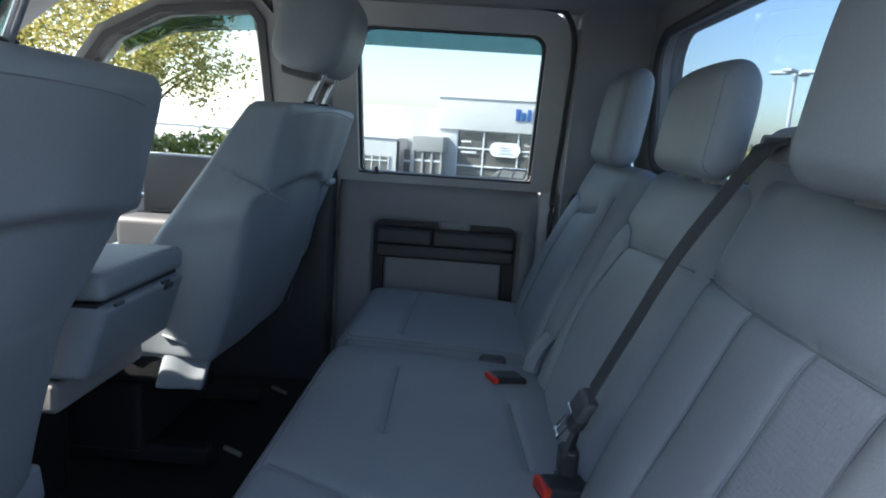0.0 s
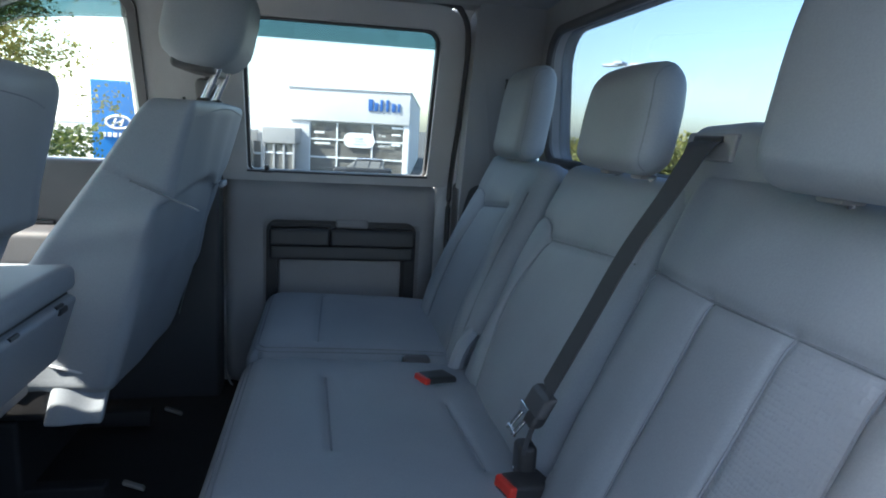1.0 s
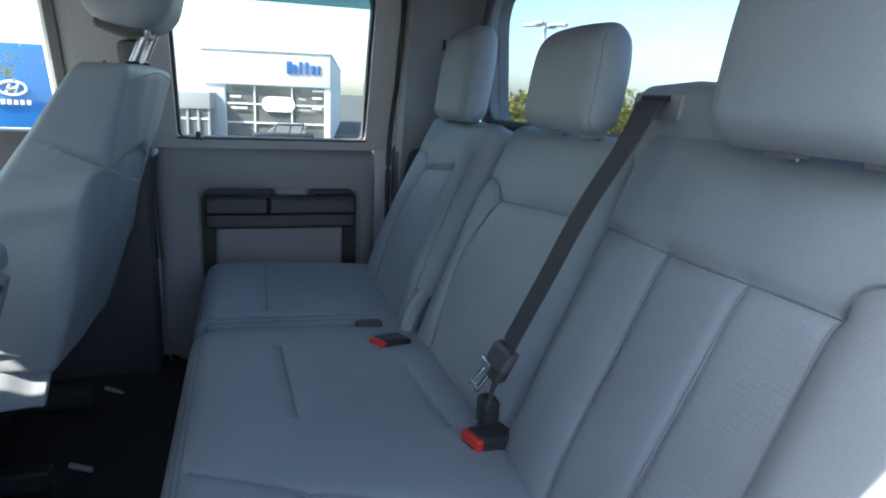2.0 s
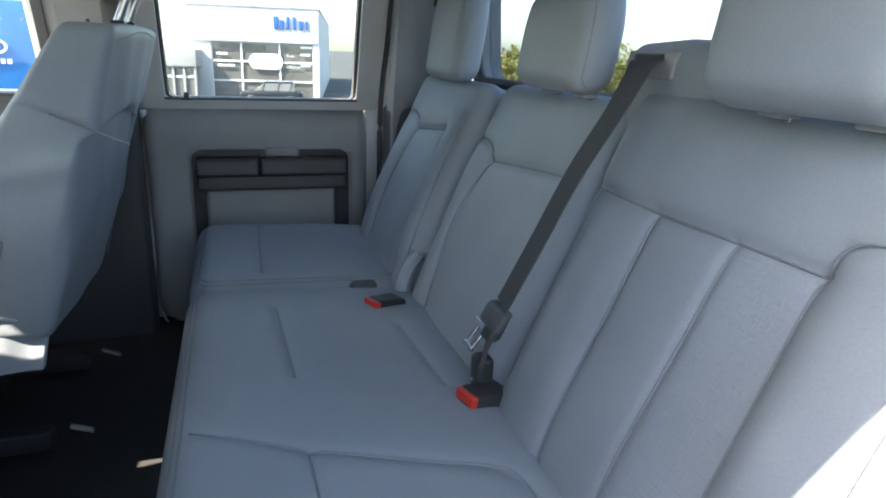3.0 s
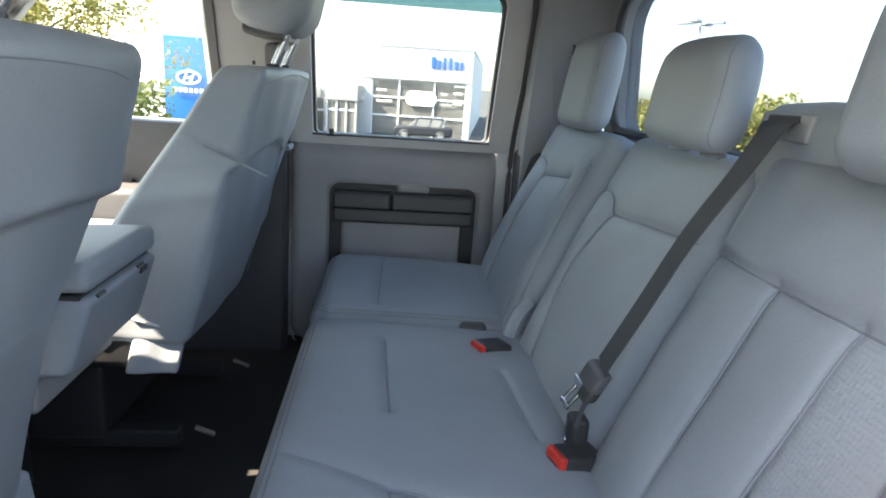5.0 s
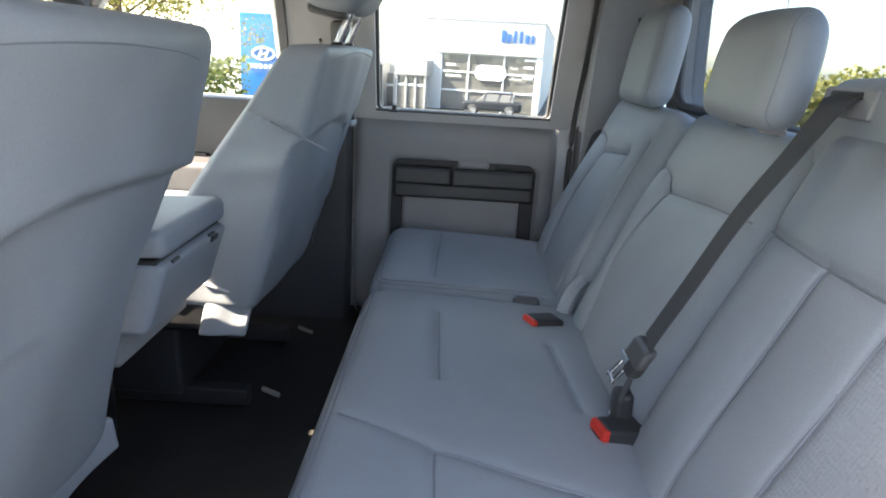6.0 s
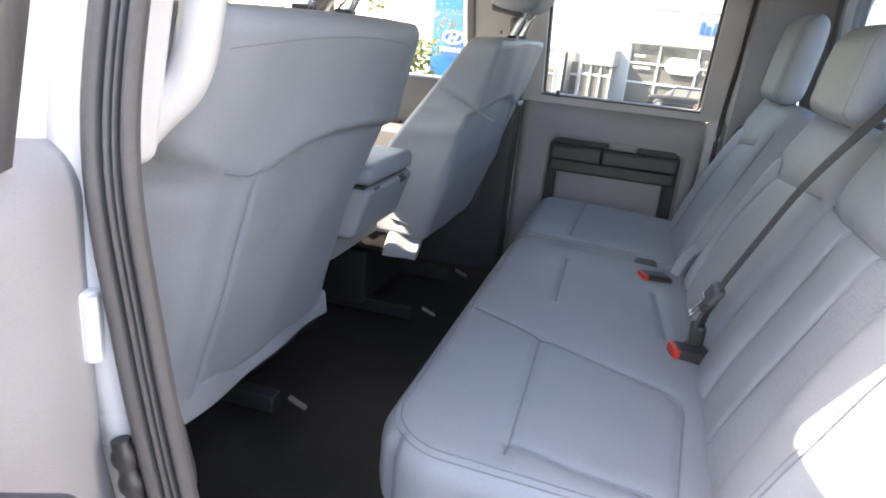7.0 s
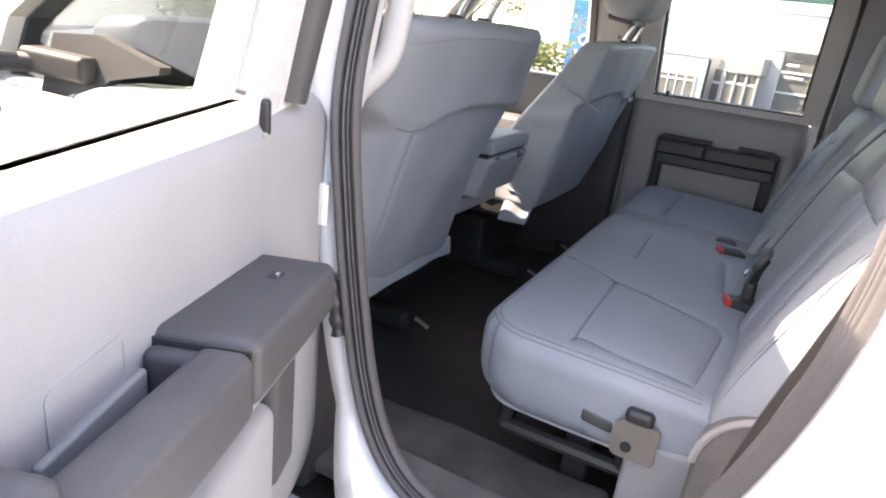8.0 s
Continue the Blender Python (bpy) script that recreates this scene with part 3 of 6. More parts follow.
# ---- seats ----
def line_distance(y, z, pts):
    """How far each (y, z) lies from a line of points."""
    best = np.full(len(y), 9.0)
    pts = np.array(pts, float)
    for a, b in zip(pts[:-1], pts[1:]):
        ab = b - a
        u = np.clip(((y - a[0]) * ab[0] + (z - a[1]) * ab[1]) / (ab @ ab + 1e-12), 0, 1)
        best = np.minimum(best, np.hypot(y - a[0] - u * ab[0], z - a[1] - u * ab[1]))
    return best


BACK_LEAN = math.atan(0.42)


def back_x(z):
    """How far back the bench's plain front lies at a height."""
    return 0.236 + 0.42 * (z - 0.33)


def back_point(y, z, out):
    """A point of the rear bench's back: height z on its plain front, raised by out."""
    x = back_x(z)
    return np.stack([x - out * math.cos(BACK_LEAN), y, z + out * math.sin(BACK_LEAN)], -1)


def rear_back(parent, name, y0, y1, z1, seams, pads, label="", ahead=0.0):
    """One padded section of the backrest. seams: lines of (y, z); pads: swellings (y, z, half width, half height, rise)."""
    z0, thick = 0.262, 0.115
    w, h = y1 - y0, (z1 - z0) / math.cos(BACK_LEAN)
    yc = (y0 + y1) / 2

    def swell(y, z):
        u, v = (y - yc) / (w / 2), (z - (z0 + z1) / 2) / ((z1 - z0) / 2)
        b = ahead + 0.016 * (1 - np.clip(np.abs(u), 0, 1) ** 3.2) * (1 - np.clip(np.abs(v), 0, 1) ** 4)
        for py, pz, hw, hh, rise in pads:
            b = b + rise * np.exp(-((y - py) / hw) ** 4 - ((z - pz) / hh) ** 4)
        for s in seams:
            dd = line_distance(y, z, s)
            b = b - 0.0040 * np.exp(-(dd / 0.006) ** 2) - 0.0016 * np.exp(-(dd / 0.018) ** 2)
        return b

    def shape(p, d, q):
        up = p[:, 2] + h / 2
        z = z0 + up * math.cos(BACK_LEAN)
        y = p[:, 1] + yc
        front = np.clip(-d[:, 0], 0, 1)
        depth = (p[:, 0] + thick / 2)
        b = swell(y, z) * front
        x = back_x(z) - ahead * np.clip(d[:, 0] + 1, 0, 1) * (depth < thick * 0.6)
        wob = 0.0015 * np.sin(y * 37 + z * 21) * front
        return np.stack([x + (depth - b - wob) * math.cos(BACK_LEAN), y, z - (depth - b) * math.sin(BACK_LEAN)], 1)
    ob = part(name, soft_box((thick, w, h), 0.034, 0.0042, shape), VINYL, parent, label)
    for s in seams:
        ln = smooth_line([(a, b) for a, b in s], 14 * len(s))
        b = swell(ln[:, 0], ln[:, 1])
        part("seam", tube(back_point(ln[:, 0], ln[:, 1], b + 0.0014), 0.0015, 6), SEAM, ob)
    return ob, swell


def head_restraint(parent, x, y, z, w, h, depth, lean, label="", name="head_restraint"):
    """A padded head restraint on two chrome posts: a rounded block, a little narrower at its top and its back, a sewn seam round each side."""
    r = min(0.036, depth * 0.47)

    def shape(p, d, q):
        v = p[:, 2] / (h / 2)
        p = p.copy()
        p[:, 1] *= (1 - 0.17 * np.clip(v, 0, 1) ** 2 - 0.05 * np.clip(-v, 0, 1) ** 3) * (1 - 0.10 * np.clip(p[:, 0] / depth + 0.5, 0, 1))
        p[:, 0] *= 1 - 0.14 * np.clip(v, 0, 1) ** 2
        p[:, 0] += -0.008 * (1 - np.clip(np.abs(p[:, 1]) / (w / 2), 0, 1) ** 2) * np.clip(-d[:, 0], 0, 1)
        p[:, 2] += 0.006 * (1 - np.clip(np.abs(p[:, 1]) / (w / 2), 0, 1) ** 2) * np.clip(d[:, 2], 0, 1)
        p[:, 0] += p[:, 2] * lean
        return p
    at = np.array([x, y, z + h / 2])
    ob = part(name, soft_box((depth, w, h), r, 0.008, shape, at), VINYL, parent, label)
    for s in (-1, 1):
        sb = 0.60
        cb = math.sqrt(1 - sb * sb)
        pts, out = [], []
        for al in np.linspace(-1.2, 0, 8):
            pts.append((-(depth / 2 - r) - r * cb * math.cos(al), s * (w / 2 - r + r * sb), -(h / 2 - r) + r * cb * math.sin(al)))
            out.append((-cb * math.cos(al), s * sb, cb * math.sin(al)))
        for k in np.linspace(-(h / 2 - r), h / 2 - r, 12)[1:-1]:
            pts.append((-(depth / 2 - r) - r * cb, s * (w / 2 - r + r * sb), k))
            out.append((-cb, s * sb, 0))
        for al in np.linspace(0, math.pi * 0.5, 10):
            pts.append((-(depth / 2 - r) - r * cb * math.cos(al), s * (w / 2 - r + r * sb), (h / 2 - r) + r * cb * math.sin(al)))
            out.append((-cb * math.cos(al), s * sb, cb * math.sin(al)))
        pts, out = np.array(pts), np.array(out)
        part("seam", tube(shape(pts, out, pts) + at - out * 0.0004, 0.0010, 5), SEAM, ob)
        py = y + s * w * 0.22
        part("post", tube([(x + 0.020, py, z - 0.020), (x + 0.010, py, z + 0.03)], 0.0065, 10), CHROME, ob, "chrome post")
        part("post_sleeve", soft_box((0.026, 0.032, 0.008), 0.003, 0.02, None, (x + 0.004, py, z - 0.002)), PILLAR, ob, "grey plastic guide")
    return ob


def bench_cushion(parent, y0, y1, seams, pads, top=0.316):
    """A seat cushion with a rolled front edge and sewn inserts."""
    x0, x1, z0 = -0.208, 0.252, 0.155
    w, dpt, th = y1 - y0, x1 - x0, top - z0
    xc, yc = (x0 + x1) / 2, (y0 + y1) / 2

    def swell(x, y):
        u, v = (x - xc) / (dpt / 2), (y - yc) / (w / 2)
        b = 0.010 * (1 - np.clip(np.abs(v), 0, 1) ** 4) * (1 - np.clip(np.abs(u), 0, 1) ** 4)
        b = b + 0.004 - 0.015 * (u + 1) / 2 - 0.006 * np.clip(u, 0, 1) ** 2
        for px, py, hx, hy, rise in pads:
            b = b + rise * np.exp(-((x - px) / hx) ** 4 - ((y - py) / hy) ** 4)
        for s in seams:
            dd = line_distance(x, y, s)
            b = b - 0.0032 * np.exp(-(dd / 0.007) ** 2) - 0.0022 * np.exp(-(dd / 0.018) ** 2)
        return b

    def shape(p, d, q):
        x, y = p[:, 0] + xc, p[:, 1] + yc
        # the corners round off in plan
        for side_y, way in ((y0, 1), (y1, -1)):
            cr = 0.105 if way * y0 < -0.5 else 0.05
            ex, ey = np.clip(x0 + cr - x, 0, cr), np.clip(way * (side_y + way * cr - y), 0, cr)
            f = np.maximum(ex, ey) / np.maximum(np.hypot(ex, ey), 1e-9)
            turn_in = (ex > 0) & (ey > 0)
            x, y = np.where(turn_in, x0 + cr - ex * f, x), np.where(turn_in, side_y + way * (cr - ey * f), y)
        up = np.clip(d[:, 2], 0, 1)
        z = p[:, 2] + (z0 + top) / 2 + swell(x, y) * up
        low = np.clip((z0 + 0.08 - z) / 0.08, 0, 1)
        x = x + low ** 2 * 0.035 * (d[:, 0] < 0.2) * (x < xc)
        y = np.where(np.abs(d[:, 1]) > 0.3, yc + (y - yc) * (1 - 0.03 * low ** 2), y)
        return np.stack([x, y, z], 1)
    ob = part("cushion", soft_box((dpt, w, th), 0.038, 0.0048, shape), VINYL, parent)
    for s in seams:
        ln = smooth_line(s, 14 * len(s))
        pts = np.stack([ln[:, 0], ln[:, 1], top + swell(ln[:, 0], ln[:, 1]) + 0.0012], 1)
        part("seam", tube(pts, 0.0014, 6), SEAM, ob)
    # top stitching in two rows along the front and the near side, and a welt round the lower edge
    r, turn = 0.038, 0.105 if y0 < -0.5 else 0.05
    plan = [(0, b) for b in np.linspace(y1 - 0.05, y0 + turn, 40)] + [(1, a) for a in np.linspace(0, math.pi / 2, 12)] + [(2, a) for a in np.linspace(x0 + turn, x1 - 0.06, 24)]

    def edge_line(inset):
        """Runs along the front edge, round the near corner and back along the near side, inset from the outline."""
        pts = []
        for k, a in plan:
            pts.append((x0 + inset, a) if k == 0 else (a, y0 + inset) if k == 2 else (x0 + turn - (turn - inset) * math.cos(a), y0 + turn - (turn - inset) * math.sin(a)))
        return np.array(pts)
    for ang in (0.95, 1.20):
        ins, up = r * (1 - math.cos(ang)), math.sin(ang)
        ln = edge_line(ins)
        z = top - r * (1 - up) + swell(ln[:, 0], ln[:, 1]) * up
        part("seam", tube(np.stack([ln[:, 0], ln[:, 1], z + 0.0004], 1), 0.0012, 5), SEAM, ob)
    ln = edge_line(0.031)
    part("piping", tube(np.stack([ln[:, 0], ln[:, 1], np.full(len(ln), z0 + 0.005)], 1), 0.0038, 6), PIPING, ob, "pale welt along the lower edge")
    return ob


def wide_rear_seat():
    s = thing("rear_bench_seat", (0.0, -0.18, 0.0), "grey vinyl two-place section of the split rear bench", "seat")
    outer_back, sw_outer = rear_back(s, "backrest", -0.692, -0.172, 0.741,
              [[(-0.190, 0.605), (-0.338, 0.601), (-0.460, 0.602), (-0.556, 0.603)], [(-0.556, 0.603), (-0.566, 0.625), (-0.592, 0.636), (-0.655, 0.634)],
               [(-0.338, 0.601), (-0.337, 0.48), (-0.333, 0.36), (-0.332, 0.290)], [(-0.460, 0.602), (-0.456, 0.49), (-0.450, 0.39), (-0.448, 0.290)],
               [(-0.556, 0.601), (-0.560, 0.50), (-0.561, 0.42), (-0.561, 0.290)], [(-0.196, 0.603), (-0.196, 0.48), (-0.192, 0.34)]],
              [(-0.625, 0.44, 0.058, 0.17, 0.022), (-0.26, 0.44, 0.055, 0.15, 0.006), (-0.445, 0.665, 0.2, 0.05, 0.006)])
    zs = np.linspace(0.33, 0.69, 44)
    for dy in (0.0, 0.007):
        yy = np.full(44, -0.655 - dy)
        part("seam", tube(back_point(yy, zs, sw_outer(yy, zs) - 0.002 + 0.0026), 0.0012, 5), SEAM, outer_back)
    me = outer_back.data
    me.materials.append(VINYL_EMBOSSED)
    o = ORIGIN[outer_back.name]
    for pg in me.polygons:
        yy, zz = pg.center[1] + o[1], pg.center[2] + o[2]
        if -0.557 < yy < -0.458 + 0.05 * (0.60 - zz) and 0.28 < zz < 0.602 and pg.normal[0] < -0.5:
            pg.material_index = 1
    mid, _ = rear_back(s, "centre_backrest", -0.166, 0.262, 0.724,
              [[(0.145, 0.580), (0.02, 0.590), (-0.115, 0.600), (-0.145, 0.602)], [(0.145, 0.580), (0.160, 0.600), (0.190, 0.610), (0.236, 0.612)],
               [(0.145, 0.578), (0.172, 0.51), (0.178, 0.44), (0.165, 0.36), (0.155, 0.290)]],
              [(0.205, 0.44, 0.035, 0.16, 0.010), (0.0, 0.66, 0.18, 0.05, 0.006)])
    bench_cushion(s, -0.655, 0.302,
                  [[(-0.175, -0.200), (-0.11, -0.235), (-0.042, -0.270), (0.08, -0.314), (0.162, -0.338), (0.188, -0.372), (0.184, -0.46), (0.174, -0.585)],
                   [(-0.042, -0.274), (-0.037, -0.43), (-0.033, -0.560), (-0.034, -0.60)], [(-0.033, -0.575), (0.06, -0.592), (0.170, -0.598)],
                   [(-0.050, 0.175), (-0.046, 0.04), (-0.041, -0.090)], [(0.150, 0.075), (0.158, -0.04), (0.166, -0.142)]],
                  [(-0.12, 0.10, 0.07, 0.17, 0.006), (0.07, -0.45, 0.09, 0.12, -0.005), (0.055, 0.04, 0.09, 0.12, -0.004)])
    head_restraint(s, 0.378, -0.492, 0.726, 0.240, 0.215, 0.080, 0.16, "padded outer head restraint")
    head_restraint(s, 0.382, -0.020, 0.717, 0.240, 0.151, 0.064, 0.14, "lower padded centre head restraint")
    # shoulder of the backrest with the slot for the centre belt
    sh = part("belt_shoulder", soft_box((0.085, 0.225, 0.120), 0.024, 0.012, lambda p, d, q: p + np.stack([0.2 * q[:, 2], 0 * q[:, 2], -0.06 * np.abs(q[:, 1])], 1), (0.452, -0.222, 0.734)), VINYL, s, "moulded grey belt outlet")
    lean = lambda p, d, q: p + np.stack([0.2 * q[:, 2], 0 * q[:, 2], 0 * q[:, 2]], 1)
    part("slot_plate", soft_box((0.008, 0.104, 0.034), 0.0035, 0.02, lean, (0.414, -0.184, 0.7615)), PILLAR, sh)
    part("slot", soft_box((0.008, 0.060, 0.008), 0.003, 0.02, lean, (0.4115, -0.182, 0.771)), BLACK, sh, "dark slot")
    # side hardware
    plate = sheet(loop(0.076, 0.148, 0.178, 0.246, (0.014, 0.006, 0.004, 0.018), 4), lambda z: -0.671, 0.006)
    br = part("hinge_bracket", plate, STEEL, s, "bare pressed steel hinge bracket")
    part("hole", tube([(0.102, -0.669, 0.200), (0.102, -0.674, 0.200)], 0.009, 12), BLACK, br, "dark bolt hole")
    part("hinge_cap", soft_box((0.046, 0.024, 0.026), 0.010, 0.01, None, (0.112, -0.661, 0.254)), BLACK, s, "black plastic hinge cap")
    part("side_handle", soft_box((0.056, 0.014, 0.026), 0.0125, 0.006, lambda p, d, q: p + np.stack([0 * q[:, 0], 0 * q[:, 0], -0.12 * q[:, 0]], 1), (0.046, -0.650, 0.216)), TRIM_DARK, s, "dark oval fold-up pull")
    part("side_cover", soft_box((0.175, 0.022, 0.135), 0.010, 0.02, lambda p, d, q: p + np.stack([0 * q[:, 0], -0.05 * np.clip(-q[:, 2], 0, 1), 0.16 * q[:, 0]], 1), (0.188, -0.648, 0.146)), PILLAR, s, "grey plastic side cover")
    part("seat_frame", join(tube([(-0.13, -0.60, 0.105), (0.20, -0.60, 0.105)], 0.014, 8), tube([(-0.13, -0.60, 0.105), (-0.15, 0.25, 0.105)], 0.012, 8), tube([(-0.13, -0.60, 0.105), (-0.12, -0.60, 0.165)], 0.012, 8), tube([(0.09, -0.60, 0.105), (0.10, -0.60, 0.17)], 0.012, 8)), BLACK, s, "black tubular underframe")
    for yy in (-0.56, 0.20):
        part("leg", soft_box((0.05, 0.03, 0.16), 0.006, 0.1, None, (0.01, yy, 0.078)), BLACK, s)
    return s


def narrow_rear_seat():
    s = thing("rear_bench_seat", (0.0, 0.45, 0.0), "grey vinyl single section of the split rear bench by the door", "seat")
    ob, sw = rear_back(s, "backrest", 0.275, 0.722, 0.716,
              [[(0.560, 0.580), (0.46, 0.590), (0.372, 0.600)], [(0.560, 0.580), (0.580, 0.602), (0.620, 0.612), (0.680, 0.611)],
               [(0.560, 0.578), (0.585, 0.51), (0.592, 0.44), (0.585, 0.290)], [(0.372, 0.600), (0.362, 0.50), (0.350, 0.39), (0.345, 0.290)], [(0.312, 0.64), (0.308, 0.48), (0.302, 0.34)]],
              [(0.640, 0.44, 0.05, 0.17, 0.014), (0.335, 0.48, 0.03, 0.14, 0.010), (0.49, 0.66, 0.18, 0.05, 0.006)], ahead=0.022)
    bench_cushion(s, 0.310, 0.790, [[(-0.066, 0.37), (-0.064, 0.52), (-0.060, 0.72)]],
                  [(-0.13, 0.55, 0.06, 0.17, 0.006)], top=0.318)
    head_restraint(s, 0.376, 0.486, 0.707, 0.240, 0.198, 0.064, 0.14, "padded outer head restraint")
    part("latch_loop", tube(smooth_line([(0.238, 0.272, 0.372), (0.214, 0.262, 0.345), (0.200, 0.258, 0.29), (0.210, 0.258, 0.250)], 16), 0.016, 8), VINYL, s, "vinyl side tab")
    part("hinge_cover", soft_box((0.055, 0.030, 0.026), 0.011, 0.02, None, (0.128, 0.285, 0.306)), TRIM_DARK, s, "dark hinge cover")
    return s


wide_rear_seat()
narrow_rear_seat()


def buckle(at, aim, label):
    """A seat belt buckle on a short stalk, red release button at its mouth."""
    b = thing("seat_belt_buckle", at, label, "seat belt buckle", "buckles of the rear bench")
    m = look((0, 0, 0), aim)

    def put(vf):
        v, f = vf
        return np.array([m @ Vector(p) for p in v]) + np.array(at), f
    part("housing", put(soft_box((0.046, 0.027, 0.064), 0.007, 0.008, lambda p, d, q: p * np.stack([1 + 0.10 * q[:, 2] / 0.03, np.ones(len(p)), np.ones(len(p))], 1), (0, 0, 0))), BLACK, b, "black plastic housing")
    part("release_button", put(soft_box((0.041, 0.022, 0.012), 0.004, 0.01, None, (0, 0.001, -0.0305))), RED, b, "red release button")
    part("slot", put(soft_box((0.026, 0.005, 0.004), 0.001, 0.02, None, (0, -0.004, -0.0362))), BLACK, b)
    part("stalk", put(soft_box((0.030, 0.006, 0.060), 0.002, 0.05, None, (0, 0, 0.055))), BELT, b, "webbing stalk")
    return b


buckle((0.150, 0.180, 0.309), (-0.84, -0.40, 0.10), "black seat belt buckle with red button on the bench")
buckle((0.208, -0.190, 0.312), (-0.94, -0.26, 0.10), "black seat belt buckle with red button between cushions")


def centre_belt():
    b = thing("seat_belt", (0.15, -0.16, 0.30), "dark grey centre seat belt hanging over the backrest", "seat belt")
    pts = smooth_line([(0.414, -0.184, 0.771), (0.386, -0.202, 0.756), (0.343, -0.222, 0.704), (0.300, -0.216, 0.628), (0.264, -0.200, 0.535), (0.230, -0.178, 0.440)], 40)
    part("webbing", ribbon(pts, [(0.15, 1, 0.12)] * 40, 0.047, 0.0016), BELT, b)
    t = part("tongue_grip", soft_box((0.016, 0.060, 0.028), 0.006, 0.01, lambda p, d, q: p + np.stack([0.5 * q[:, 2], 0 * q[:, 2], 0 * q[:, 2]], 1), (0.224, -0.174, 0.424)), TRIM_DARK, b, "dark plastic tongue grip")
    part("grip_pad", soft_box((0.018, 0.034, 0.020), 0.006, 0.01, lambda p, d, q: p + np.stack([0.5 * q[:, 2], 0 * q[:, 2], 0 * q[:, 2]], 1), (0.217, -0.182, 0.405)), BLACK, t, "black grip pad")
    part("tongue", join(soft_box((0.004, 0.036, 0.014), 0.0015, 0.02, None, (0.213, -0.150, 0.402)), soft_box((0.004, 0.009, 0.034), 0.0015, 0.02, lambda p, d, q: p + np.stack([0.6 * q[:, 2], -0.25 * q[:, 2], 0 * q[:, 2]], 1), (0.206, -0.137, 0.384)), soft_box((0.004, 0.009, 0.034), 0.0015, 0.02, lambda p, d, q: p + np.stack([0.6 * q[:, 2], -0.25 * q[:, 2], 0 * q[:, 2]], 1), (0.206, -0.159, 0.384)), soft_box((0.004, 0.030, 0.008), 0.0015, 0.02, None, (0.198, -0.144, 0.370))), CHROME, t, "chrome tongue")
    part("lower_webbing", ribbon(smooth_line([(0.226, -0.176, 0.410), (0.218, -0.166, 0.380), (0.214, -0.162, 0.352)], 12), [(0.5, 1, 0)] * 12, 0.040, 0.006), BELT, b)
    a = part("anchor_latch", soft_box((0.026, 0.034, 0.052), 0.008, 0.01, None, (0.214, -0.160, 0.334)), BLACK, b, "black lower latch")
    part("rivet", soft_box((0.004, 0.006, 0.008), 0.002, 0.01, None, (0.200, -0.158, 0.320)), CHROME, a)


centre_belt()


